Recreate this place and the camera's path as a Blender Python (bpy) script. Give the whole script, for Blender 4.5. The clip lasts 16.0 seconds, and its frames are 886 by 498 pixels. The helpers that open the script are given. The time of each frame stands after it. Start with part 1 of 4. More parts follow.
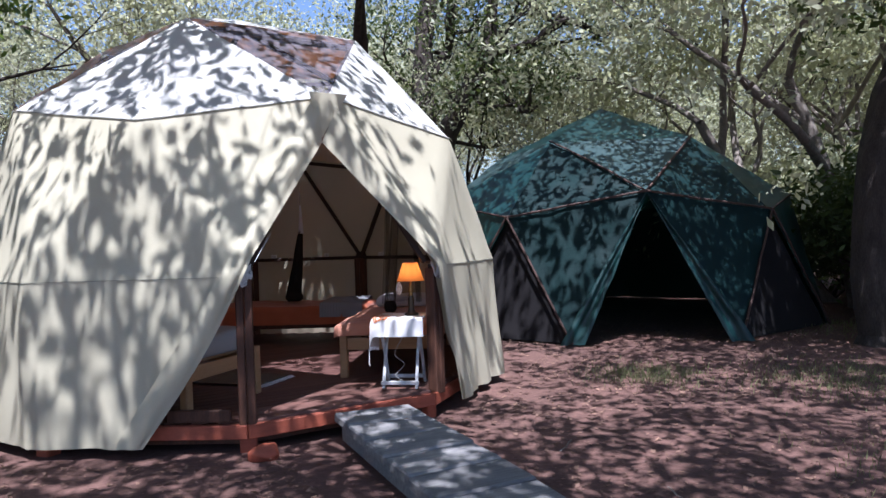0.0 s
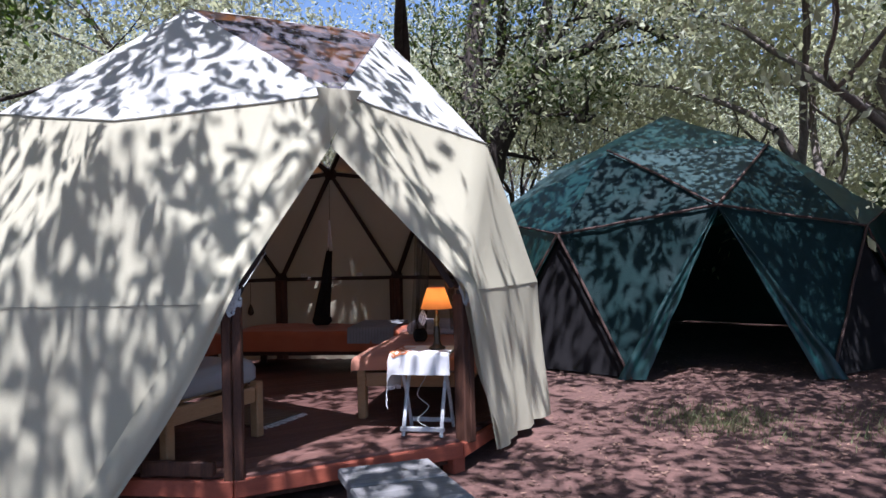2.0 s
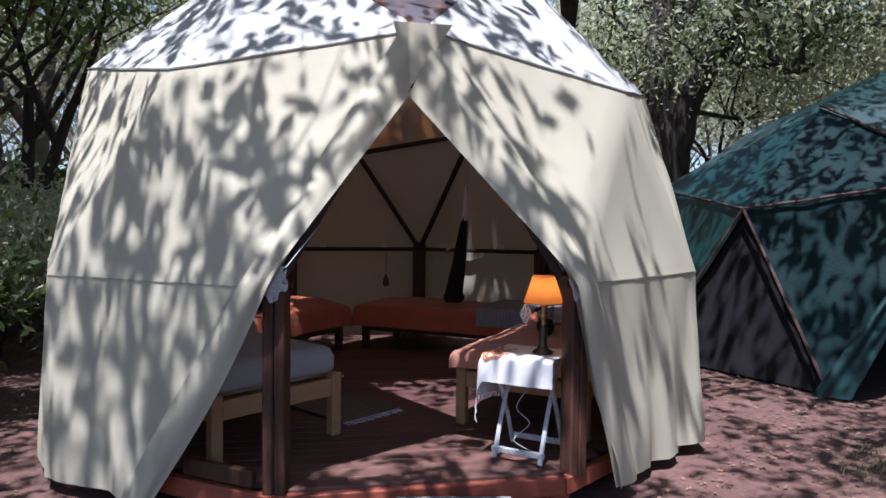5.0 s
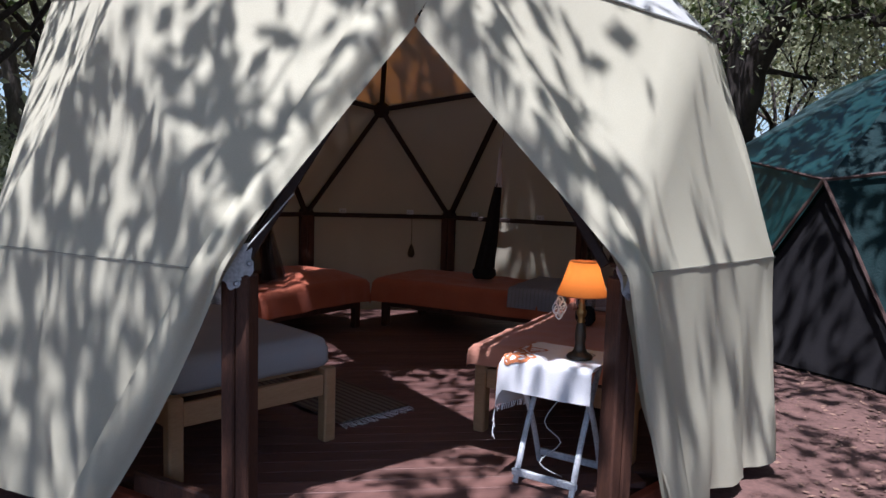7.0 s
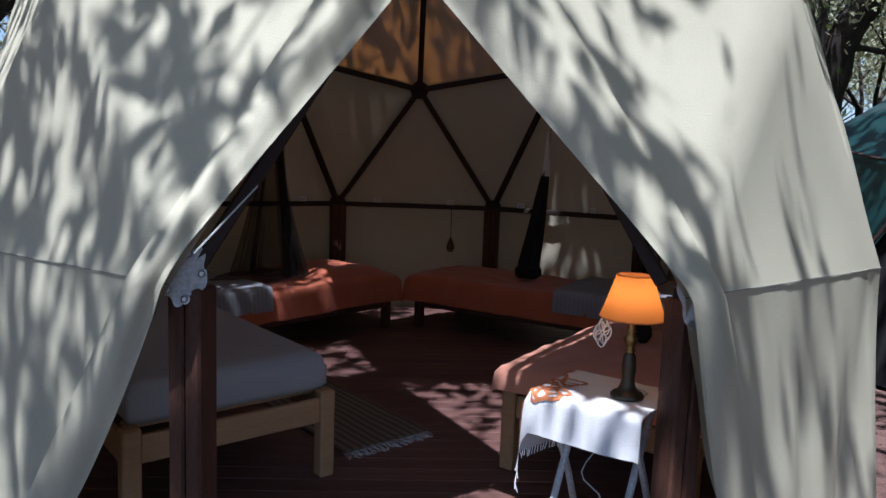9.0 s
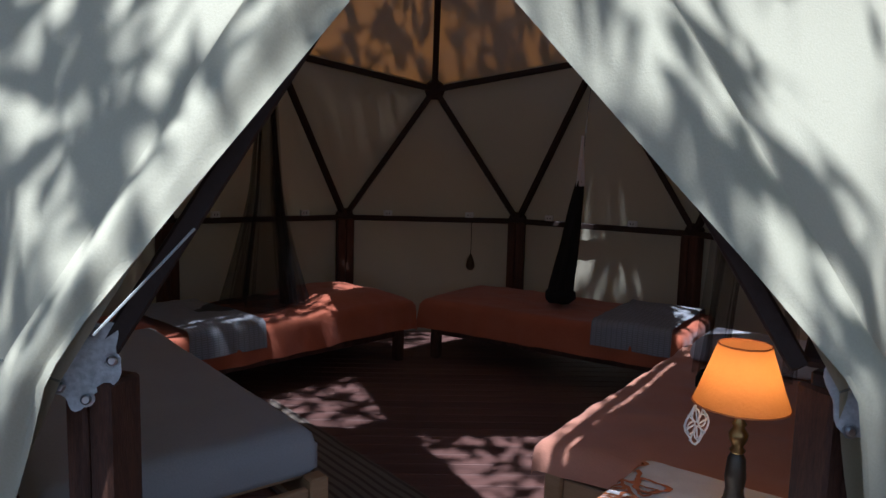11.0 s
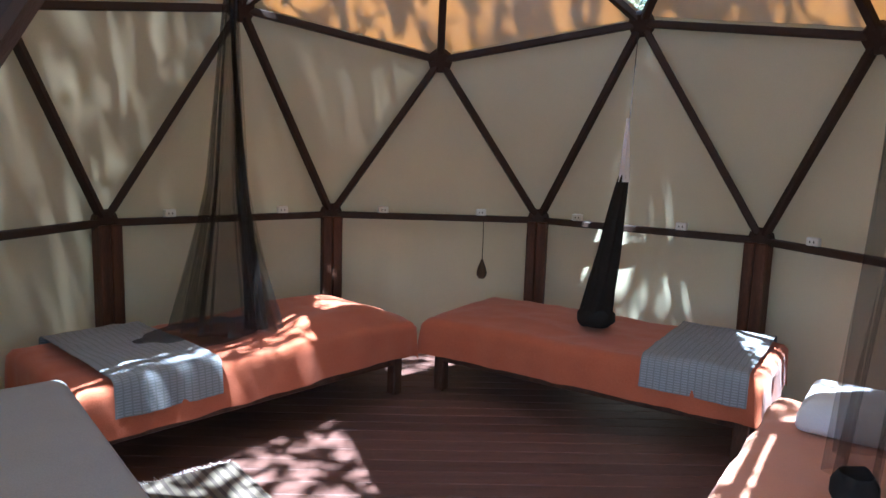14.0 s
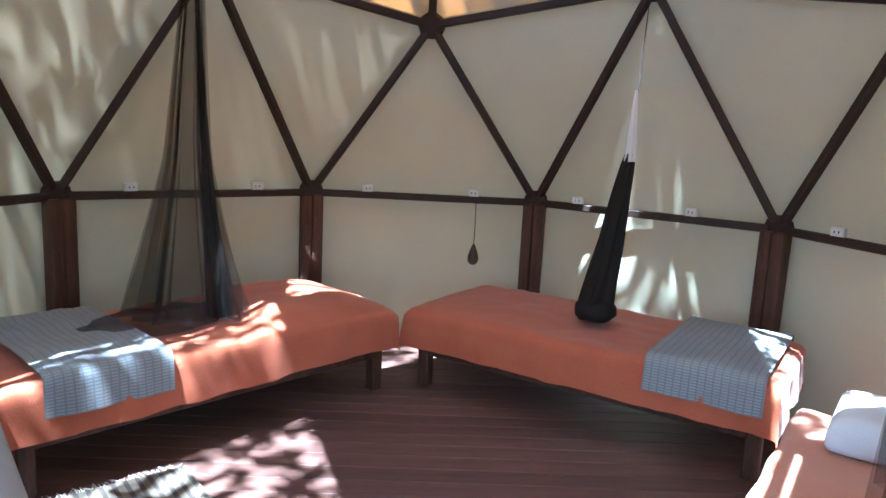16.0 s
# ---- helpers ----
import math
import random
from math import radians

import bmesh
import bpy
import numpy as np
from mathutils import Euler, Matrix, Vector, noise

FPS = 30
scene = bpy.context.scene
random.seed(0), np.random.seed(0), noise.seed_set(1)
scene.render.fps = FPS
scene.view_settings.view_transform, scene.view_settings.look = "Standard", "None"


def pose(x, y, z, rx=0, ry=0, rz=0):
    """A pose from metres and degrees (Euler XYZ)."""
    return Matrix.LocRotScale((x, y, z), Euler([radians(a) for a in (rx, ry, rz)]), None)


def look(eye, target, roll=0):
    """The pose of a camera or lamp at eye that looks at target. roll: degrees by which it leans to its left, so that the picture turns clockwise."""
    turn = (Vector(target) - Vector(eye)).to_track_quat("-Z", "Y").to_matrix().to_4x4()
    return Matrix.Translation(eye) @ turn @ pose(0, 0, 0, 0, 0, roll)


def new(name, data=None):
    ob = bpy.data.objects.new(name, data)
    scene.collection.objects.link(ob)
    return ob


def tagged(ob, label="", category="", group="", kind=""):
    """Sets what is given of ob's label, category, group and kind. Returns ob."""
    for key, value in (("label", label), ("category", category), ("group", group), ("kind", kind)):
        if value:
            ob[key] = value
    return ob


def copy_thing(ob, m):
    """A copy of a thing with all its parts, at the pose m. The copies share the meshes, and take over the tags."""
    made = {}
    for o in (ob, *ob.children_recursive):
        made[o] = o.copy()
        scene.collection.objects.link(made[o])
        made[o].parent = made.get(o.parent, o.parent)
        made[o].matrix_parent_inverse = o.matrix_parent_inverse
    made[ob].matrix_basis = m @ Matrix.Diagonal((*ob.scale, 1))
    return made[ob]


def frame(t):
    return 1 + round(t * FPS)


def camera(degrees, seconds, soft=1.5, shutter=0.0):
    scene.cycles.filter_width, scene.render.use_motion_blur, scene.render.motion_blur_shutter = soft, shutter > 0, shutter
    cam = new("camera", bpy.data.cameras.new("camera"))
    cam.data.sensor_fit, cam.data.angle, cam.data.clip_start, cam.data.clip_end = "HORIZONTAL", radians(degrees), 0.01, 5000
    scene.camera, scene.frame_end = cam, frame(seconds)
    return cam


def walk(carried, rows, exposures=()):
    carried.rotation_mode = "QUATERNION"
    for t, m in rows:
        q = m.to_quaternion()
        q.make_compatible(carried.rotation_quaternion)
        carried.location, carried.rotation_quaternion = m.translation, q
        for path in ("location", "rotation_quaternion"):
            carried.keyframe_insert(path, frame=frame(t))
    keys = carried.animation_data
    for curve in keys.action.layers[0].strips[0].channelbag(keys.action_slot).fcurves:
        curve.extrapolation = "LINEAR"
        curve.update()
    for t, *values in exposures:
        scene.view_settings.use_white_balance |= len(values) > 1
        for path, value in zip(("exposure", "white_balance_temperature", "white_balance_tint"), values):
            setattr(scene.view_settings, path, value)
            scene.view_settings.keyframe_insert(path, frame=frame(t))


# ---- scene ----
cam = camera(64.8, 16.0)
PATH = [
    (0, (-2.206, -7.258, 1.458), (-1.133, -5.571, 1.424), -1.8),
    (0.5, (-2.088, -7.11, 1.48), (-1.01, -5.426, 1.436), -1.7),
    (1, (-1.913, -6.926, 1.463), (-0.885, -5.21, 1.472), -1.0),
    (1.5, (-1.713, -6.803, 1.492), (-0.743, -5.055, 1.473), -0.8),
    (2, (-1.564, -6.618, 1.486), (-0.636, -4.846, 1.502), -1.4),
    (2.5, (-1.426, -6.522, 1.451), (-0.545, -4.726, 1.457), -2.5),
    (3, (-1.171, -6.45, 1.464), (-0.392, -4.608, 1.454), -1.4),
    (3.5, (-0.961, -6.376, 1.468), (-0.32, -4.482, 1.421), -0.5),
    (3.7, (-0.902, -6.332, 1.452), (-0.315, -4.42, 1.455), -1.0),
    (6, (-0.5, -5.482, 1.636), (-0.161, -3.517, 1.485), 2.0),
    (6.5, (-0.431, -5.291, 1.612), (-0.115, -3.322, 1.457), 2.0),
    (7, (-0.343, -5.135, 1.583), (-0.067, -3.163, 1.395), 1.7),
    (7.5, (-0.228, -4.959, 1.566), (-0.011, -2.989, 1.299), 3.8),
    (8, (-0.198, -4.751, 1.562), (-0.009, -2.777, 1.302), 3.6),
    (8.2, (-0.173, -4.706, 1.575), (-0.011, -2.726, 1.348), 3.1),
    (10.3, (-0.05, -4.077, 1.63), (0.016, -2.093, 1.388), 2.1),
    (10.5, (-0.057, -3.989, 1.648), (-0.008, -2.004, 1.405), 2.2),
    (11, (-0.082, -3.787, 1.661), (-0.02, -1.801, 1.432), 1.5),
    (11.5, (-0.085, -3.723, 1.69), (-0.012, -1.735, 1.477), 1.6),
    (12, (-0.09, -3.525, 1.708), (0.013, -1.536, 1.513), 1.7),
    (12.5, (-0.068, -3.372, 1.708), (-0.009, -1.38, 1.544), 2.3),
    (13, (-0.127, -3.148, 1.708), (-0.119, -1.159, 1.496), 2.6),
    (13.5, (-0.122, -2.912, 1.76), (-0.053, -0.928, 1.52), 2.1),
    (14, (-0.106, -2.759, 1.722), (-0.04, -0.781, 1.435), 1.8),
    (14.5, (-0.113, -2.593, 1.726), (-0.041, -0.618, 1.421), 1.4),
    (15, (-0.103, -2.467, 1.702), (-0.068, -0.5, 1.342), 1.8),
    (15.5, (-0.066, -2.378, 1.698), (-0.037, -0.409, 1.351), 2.6),
    (16, (-0.014, -2.382, 1.675), (0.053, -0.412, 1.338), 2.9),
]
EXPOSURES = [(0, 1.25, 5450, 18), (3.7, 1.1, 5450, 19), (6, 1.0, 5450, 19), (8.2, 0.9, 5350, 15), (11, 0.95, 5150, 9), (12, 1.15, 5150, 8), (12.5, 1.6, 5150, 6), (13, 2.35, 5100, 2), (13.5, 3.05, 5000, 0), (14, 3.5, 4800, -4), (14.5, 3.85, 4600, -7), (16, 4.15, 4450, -9)]
walk(cam, [(t, look(eye, target, roll)) for t, eye, target, roll in PATH], EXPOSURES)


# ---- world, sun, exposure ----
SUN_AZ, SUN_EL = -121.0, 69.5
sun_dir = Vector((math.cos(radians(SUN_AZ)) * math.cos(radians(SUN_EL)), math.sin(radians(SUN_AZ)) * math.cos(radians(SUN_EL)), math.sin(radians(SUN_EL))))
world = bpy.data.worlds.new("sky")
scene.world = world
world.use_nodes = True
wn = world.node_tree.nodes
sky = wn.new("ShaderNodeTexSky")
sky.sky_type, sky.sun_disc = "NISHITA", False
sky.sun_elevation, sky.sun_rotation = radians(SUN_EL), radians(90 - SUN_AZ)
world.node_tree.links.new(sky.outputs[0], wn["Background"].inputs[0])
wn["Background"].inputs[1].default_value = 0.08
sun = new("sun", bpy.data.lights.new("sun", "SUN"))
sun.data.energy, sun.data.angle, sun.data.color = 5.0, radians(0.5), (1.0, 0.96, 0.9)
sun.matrix_world = look(sun_dir * 30, (0, 0, 0))

# ---- materials ----
def material(name, color, rough=0.8, metal=0.0, color2=None, scale=6.0, fine=60.0, bump=0.15, stretch=(1, 1, 1), translucent=0.0,
             trans_color=None, spec=0.3, contrast=0.5, island=0.0, per_object=0.0, sheen=0.0):
    m = bpy.data.materials.new(name)
    m.use_nodes = True
    nt = m.node_tree
    n, l = nt.nodes, nt.links
    b = n["Principled BSDF"]
    b.inputs["Roughness"].default_value, b.inputs["Metallic"].default_value = rough, metal
    b.inputs["Specular IOR Level"].default_value = spec
    if sheen:
        b.inputs["Sheen Weight"].default_value = sheen
    co = n.new("ShaderNodeTexCoord")
    mp = n.new("ShaderNodeMapping")
    mp.inputs["Scale"].default_value = stretch
    l.new(co.outputs["Object"], mp.inputs[0])
    big, small = n.new("ShaderNodeTexNoise"), n.new("ShaderNodeTexNoise")
    big.inputs["Scale"].default_value, big.inputs["Detail"].default_value = scale, 6
    small.inputs["Scale"].default_value, small.inputs["Detail"].default_value = fine, 4
    l.new(mp.outputs[0], big.inputs["Vector"])
    l.new(mp.outputs[0], small.inputs["Vector"])
    add = n.new("ShaderNodeMath")
    add.operation = "ADD"
    half = n.new("ShaderNodeMath")
    half.operation = "MULTIPLY"
    half.inputs[1].default_value = 0.5
    l.new(big.outputs[0], add.inputs[0])
    l.new(small.outputs[0], add.inputs[1])
    l.new(add.outputs[0], half.inputs[0])
    ramp = n.new("ShaderNodeValToRGB")
    ramp.color_ramp.elements[0].position, ramp.color_ramp.elements[1].position = 0.5 - 0.2 / (contrast + 0.3), 0.5 + 0.2 / (contrast + 0.3)
    c2 = color2 or tuple(min(1, c * 0.72) for c in color)
    ramp.color_ramp.elements[0].color, ramp.color_ramp.elements[1].color = (*c2, 1), (*color, 1)
    l.new(half.outputs[0], ramp.inputs[0])
    out = ramp.outputs[0]
    if island or per_object:
        src = n.new("ShaderNodeNewGeometry").outputs["Random Per Island"] if island else n.new("ShaderNodeObjectInfo").outputs["Random"]
        hsv = n.new("ShaderNodeHueSaturation")
        mr = n.new("ShaderNodeMapRange")
        amount = island or per_object
        mr.inputs["To Min"].default_value, mr.inputs["To Max"].default_value = 1 - amount, 1 + amount
        l.new(src, mr.inputs["Value"])
        l.new(mr.outputs[0], hsv.inputs["Value"])
        l.new(out, hsv.inputs["Color"])
        out = hsv.outputs[0]
    l.new(out, b.inputs["Base Color"])
    bp = n.new("ShaderNodeBump")
    bp.inputs["Strength"].default_value, bp.inputs["Distance"].default_value = bump, 0.02
    l.new(half.outputs[0], bp.inputs["Height"])
    l.new(bp.outputs[0], b.inputs["Normal"])
    if translucent:
        tr = n.new("ShaderNodeBsdfTranslucent")
        mx = n.new("ShaderNodeMixShader")
        mx.inputs[0].default_value = translucent
        if trans_color:
            tr.inputs[0].default_value = (*trans_color, 1)
        else:
            l.new(out, tr.inputs[0])
        l.new(bp.outputs[0], tr.inputs["Normal"])
        l.new(b.outputs[0], mx.inputs[1])
        l.new(tr.outputs[0], mx.inputs[2])
        l.new(mx.outputs[0], n["Material Output"].inputs[0])
    return m


def striped(name, base, stripe, period, duty, axis=0, rough=0.9, cross=None):
    """Woven cloth with stripes along one object axis, and a second set across it when cross is given."""
    m = material(name, base, rough, fine=220, scale=9, bump=0.25)
    n, l = m.node_tree.nodes, m.node_tree.links
    b = n["Principled BSDF"]
    old = b.inputs["Base Color"].links[0].from_socket
    co, sep = n.new("ShaderNodeTexCoord"), n.new("ShaderNodeSeparateXYZ")
    l.new(co.outputs["UV"], sep.inputs[0])

    def band(ax, per, du):
        a, f, c = n.new("ShaderNodeMath"), n.new("ShaderNodeMath"), n.new("ShaderNodeMath")
        a.operation, f.operation, c.operation = "DIVIDE", "FRACT", "LESS_THAN"
        a.inputs[1].default_value, c.inputs[1].default_value = per, du
        l.new(sep.outputs[ax], a.inputs[0])
        l.new(a.outputs[0], f.inputs[0])
        l.new(f.outputs[0], c.inputs[0])
        return c.outputs[0]
    fac = band(axis, period, duty)
    if cross:
        mx = n.new("ShaderNodeMath")
        mx.operation = "MAXIMUM"
        l.new(fac, mx.inputs[0])
        l.new(band(1 - axis, *cross), mx.inputs[1])
        fac = mx.outputs[0]
    mix = n.new("ShaderNodeMix")
    mix.data_type = "RGBA"
    l.new(fac, mix.inputs[0])
    l.new(old, mix.inputs[6])
    mix.inputs[7].default_value = (*stripe, 1)
    l.new(mix.outputs[2], b.inputs["Base Color"])
    return m


CANVAS = material("canvas", (0.57, 0.525, 0.385), 0.85, color2=(0.45, 0.41, 0.295), scale=2.2, fine=180, bump=0.12, translucent=0.1, trans_color=(0.54, 0.43, 0.29), contrast=0.35)
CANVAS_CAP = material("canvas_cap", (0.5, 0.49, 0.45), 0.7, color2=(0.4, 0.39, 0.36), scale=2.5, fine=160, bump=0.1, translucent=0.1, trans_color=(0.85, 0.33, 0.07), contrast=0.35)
GREEN = material("green_tarp", (0.006, 0.04, 0.038), 0.45, color2=(0.003, 0.021, 0.022), scale=2.0, fine=90, bump=0.12, translucent=0.06, trans_color=(0.02, 0.12, 0.1), spec=0.5)
DARKPLASTIC = material("dark_plastic", (0.008, 0.026, 0.026), 0.5, color2=(0.004, 0.012, 0.013), scale=2.5, fine=60, bump=0.3, spec=0.12)
GREEN_CAP = material("green_tarp_top", (0.036, 0.066, 0.068), 0.45, color2=(0.02, 0.04, 0.042), scale=2.0, fine=90, bump=0.12, spec=0.3)
BLACK_NET = material("dark_mesh", (0.015, 0.013, 0.014), 0.95, color2=(0.008, 0.007, 0.008))
DARKWOOD = material("dark_wood", (0.11, 0.047, 0.028), 0.6, color2=(0.035, 0.016, 0.011), scale=5, fine=50, stretch=(6, 6, 0.7), bump=0.3, contrast=0.9)
STRUTWOOD = material("strut_wood", (0.042, 0.025, 0.019), 0.6, color2=(0.022, 0.012, 0.009), scale=8, fine=60, bump=0.2)
RUSTSTRUT = material("outer_strut", (0.09, 0.05, 0.04), 0.7, color2=(0.045, 0.026, 0.022), scale=10, fine=60)
PINE = material("pine", (0.42, 0.25, 0.13), 0.55, color2=(0.3, 0.17, 0.08), scale=3, fine=24, stretch=(1, 8, 8), bump=0.12, contrast=0.7)
DECK = material("deck_board", (0.17, 0.085, 0.066), 0.55, color2=(0.085, 0.043, 0.036), scale=3, fine=40, stretch=(1, 7, 7), bump=0.25, contrast=0.8, per_object=0.22)
DECKEDGE = material("red_edge_beam", (0.4, 0.1, 0.055), 0.6, color2=(0.22, 0.06, 0.035), scale=6, fine=50, stretch=(1, 5, 5), bump=0.25)
GREYBOARD = material("weathered_board", (0.27, 0.26, 0.25), 0.9, color2=(0.13, 0.125, 0.125), scale=4, fine=45, stretch=(1, 9, 9), bump=0.5, contrast=0.8, per_object=0.12)
WHITEPAINT = material("worn_white_paint", (0.66, 0.66, 0.66), 0.5, color2=(0.36, 0.35, 0.34), scale=14, fine=90, contrast=0.9)
STEEL = material("steel_bolt", (0.45, 0.45, 0.46), 0.35, 1.0, scale=30)
ORANGE = material("orange_cover", (0.5, 0.145, 0.07), 0.9, color2=(0.38, 0.095, 0.045), scale=5, fine=140, bump=0.2, sheen=0.2)
SALMON = material("salmon_sheet", (0.6, 0.28, 0.18), 0.9, color2=(0.5, 0.22, 0.14), scale=5, fine=140, bump=0.2, sheen=0.2)
MATTRESS = material("grey_sheet", (0.37, 0.365, 0.36), 0.9, color2=(0.3, 0.295, 0.29), scale=4, fine=160, bump=0.15)
PILLOW = material("white_cotton", (0.75, 0.75, 0.77), 0.9, color2=(0.62, 0.62, 0.66), scale=5, fine=160)
TOWEL = striped("grey_checked_towel", (0.36, 0.37, 0.39), (0.22, 0.225, 0.235), 0.013, 0.42, 0, cross=(0.034, 0.2))
BRASS = material("aged_brass", (0.42, 0.27, 0.1), 0.35, 1.0, color2=(0.2, 0.12, 0.05), scale=20)
DARKMETAL = material("dark_bronze", (0.09, 0.07, 0.05), 0.4, 0.7, scale=20)
BLACK = material("black_fibre", (0.02, 0.018, 0.018), 0.95, color2=(0.01, 0.01, 0.01))
CORD = material("white_cord", (0.55, 0.55, 0.52), 0.6)
PLASTIC = material("white_plastic", (0.72, 0.72, 0.7), 0.4, color2=(0.62, 0.62, 0.6))
CREAMCLOTH = material("printed_cloth", (0.78, 0.76, 0.74), 0.9, color2=(0.7, 0.67, 0.65), scale=8, fine=150)
RUSTPRINT = material("rust_print", (0.58, 0.2, 0.08), 0.9, scale=12)
SEAM = material("seam_thread", (0.3, 0.29, 0.24), 0.9)
BARK = material("dark_bark", (0.07, 0.055, 0.048), 0.95, color2=(0.025, 0.02, 0.018), scale=4, fine=28, stretch=(3, 3, 0.8), bump=0.9, contrast=0.9)
BARKPALE = material("pale_bark", (0.26, 0.22, 0.19), 0.95, color2=(0.1, 0.085, 0.075), scale=4, fine=28, stretch=(3, 3, 0.8), bump=0.8, contrast=0.9)
LEAF = material("leaf_dark", (0.075, 0.1, 0.035), 0.5, color2=(0.04, 0.062, 0.025), scale=1.5, fine=20, bump=0.0, translucent=0.35, trans_color=(0.13, 0.17, 0.035), island=0.45)
LEAFPALE = material("leaf_sage", (0.5, 0.5, 0.36), 0.5, color2=(0.3, 0.31, 0.21), scale=1.2, fine=20, bump=0.0, translucent=0.45, trans_color=(0.55, 0.55, 0.32), island=0.5)
LITTER = material("leaf_litter", (0.22, 0.13, 0.09), 0.9, color2=(0.11, 0.065, 0.05), island=0.5)
LEAFGREEN = material("leaf_bright", (0.14, 0.2, 0.06), 0.45, color2=(0.08, 0.12, 0.035), scale=1.5, fine=20, bump=0.0, translucent=0.4, trans_color=(0.22, 0.32, 0.06), island=0.45)
GRASS = material("dry_grass", (0.2, 0.21, 0.1), 0.8, color2=(0.13, 0.14, 0.06), translucent=0.25, trans_color=(0.25, 0.26, 0.1), island=0.4)
SOIL = material("forest_soil", (0.155, 0.083, 0.067), 0.95, color2=(0.075, 0.041, 0.034), scale=1.3, fine=26, bump=0.9, contrast=0.9)


def clear_vinyl():
    m = bpy.data.materials.new("clear_vinyl")
    m.use_nodes = True
    n, l = m.node_tree.nodes, m.node_tree.links
    b = n["Principled BSDF"]
    b.inputs["Base Color"].default_value = (0.5, 0.46, 0.52, 1)
    b.inputs["Roughness"].default_value = 0.16
    t, mx, fr = n.new("ShaderNodeBsdfTransparent"), n.new("ShaderNodeMixShader"), n.new("ShaderNodeTexNoise")
    t.inputs[0].default_value = (0.86, 0.84, 0.87, 1)
    fr.inputs["Scale"].default_value = 5
    mr = n.new("ShaderNodeMapRange")
    mr.inputs["From Min"].default_value, mr.inputs["From Max"].default_value = 0.35, 0.7
    mr.inputs["To Min"].default_value, mr.inputs["To Max"].default_value = 0.86, 0.7
    l.new(fr.outputs[0], mr.inputs["Value"])
    l.new(mr.outputs[0], mx.inputs[0])
    l.new(b.outputs[0], mx.inputs[1])
    l.new(t.outputs[0], mx.inputs[2])
    l.new(mx.outputs[0], n["Material Output"].inputs[0])
    return m


def netting(name, open_share):
    m = bpy.data.materials.new(name)
    m.use_nodes = True
    n, l = m.node_tree.nodes, m.node_tree.links
    b = n["Principled BSDF"]
    b.inputs["Base Color"].default_value = (0.03, 0.023, 0.02, 1)
    b.inputs["Roughness"].default_value = 0.9
    t, mx = n.new("ShaderNodeBsdfTransparent"), n.new("ShaderNodeMixShader")
    mx.inputs[0].default_value = open_share
    l.new(b.outputs[0], mx.inputs[1])
    l.new(t.outputs[0], mx.inputs[2])
    l.new(mx.outputs[0], n["Material Output"].inputs[0])
    return m


def lamp_shade():
    m = material("amber_shade", (0.66, 0.3, 0.1), 0.8, color2=(0.54, 0.22, 0.07), scale=8, fine=120, translucent=0.6, trans_color=(0.8, 0.36, 0.1))
    return m


VINYL, NET, NET_FOLDS, SHADE = clear_vinyl(), netting("dark_netting", 0.78), netting("folded_netting", 0.4), lamp_shade()

# ---- mesh helpers ----
def part(name, bm, mat, parent=None, label="", smooth=False):
    me = bpy.data.meshes.new(name)
    bm.normal_update()
    bm.to_mesh(me)
    bm.free()
    me.materials.append(mat)
    if smooth:
        me.polygons.foreach_set("use_smooth", [True] * len(me.polygons))
    ob = new(name, me)
    if parent:
        ob.parent = parent
    return tagged(ob, label)


def thing(name, label, category, m=None, group="", kind=""):
    ob = new(name)
    ob.empty_display_size = 0.1
    if m is not None:
        ob.matrix_basis = m
    return tagged(ob, label, category, group, kind)


def box(bm, sx, sy, sz, m=None, bevel=0.006):
    """A bevelled block whose centre is at the pose m."""
    made = bmesh.ops.create_cube(bm, size=1.0, matrix=(m or Matrix()) @ Matrix.Diagonal((sx, sy, sz, 1)))
    if bevel:
        edges = {e for v in made["verts"] for e in v.link_edges}
        bmesh.ops.bevel(bm, geom=list(edges), offset=min(bevel, 0.3 * min(sx, sy, sz)), segments=1, affect="EDGES")
    return bm


def tube(bm, points, radii, sides=8, caps=True):
    pts = [Vector(p) for p in points]
    if not hasattr(radii, "__len__"):
        radii = [radii] * len(pts)
    rings = []
    side = None
    for i, p in enumerate(pts):
        d = (pts[min(i + 1, len(pts) - 1)] - pts[max(i - 1, 0)]).normalized()
        if side is None:
            side = d.orthogonal().normalized()
        side = (side - d * side.dot(d)).normalized()
        up = d.cross(side)
        rings.append([bm.verts.new(p + (side * math.cos(a) + up * math.sin(a)) * radii[i]) for a in (2 * math.pi * k / sides for k in range(sides))])
    for a, b in zip(rings, rings[1:]):
        for k in range(sides):
            bm.faces.new((a[k], a[(k + 1) % sides], b[(k + 1) % sides], b[k]))
    if caps:
        bm.faces.new(rings[0][::-1])
        bm.faces.new(rings[-1])
    return bm


def lathe(bm, profile, sides=24, m=None):
    """Turned shape: profile of (radius, z)."""
    m = m or Matrix()
    rings = [[bm.verts.new(m @ Vector((r * math.cos(2 * math.pi * k / sides), r * math.sin(2 * math.pi * k / sides), z))) for k in range(sides)] for r, z in profile]
    for a, b in zip(rings, rings[1:]):
        for k in range(sides):
            bm.faces.new((a[k], a[(k + 1) % sides], b[(k + 1) % sides], b[k]))
    return bm


def beam(bm, a, b, w, h, spin=0.0):
    """A squared timber from a to b."""
    a, b = Vector(a), Vector(b)
    turn = (b - a).to_track_quat("Z", "Y").to_matrix().to_4x4()
    return box(bm, w, h, (b - a).length, Matrix.Translation((a + b) / 2) @ turn @ pose(0, 0, 0, 0, 0, spin))


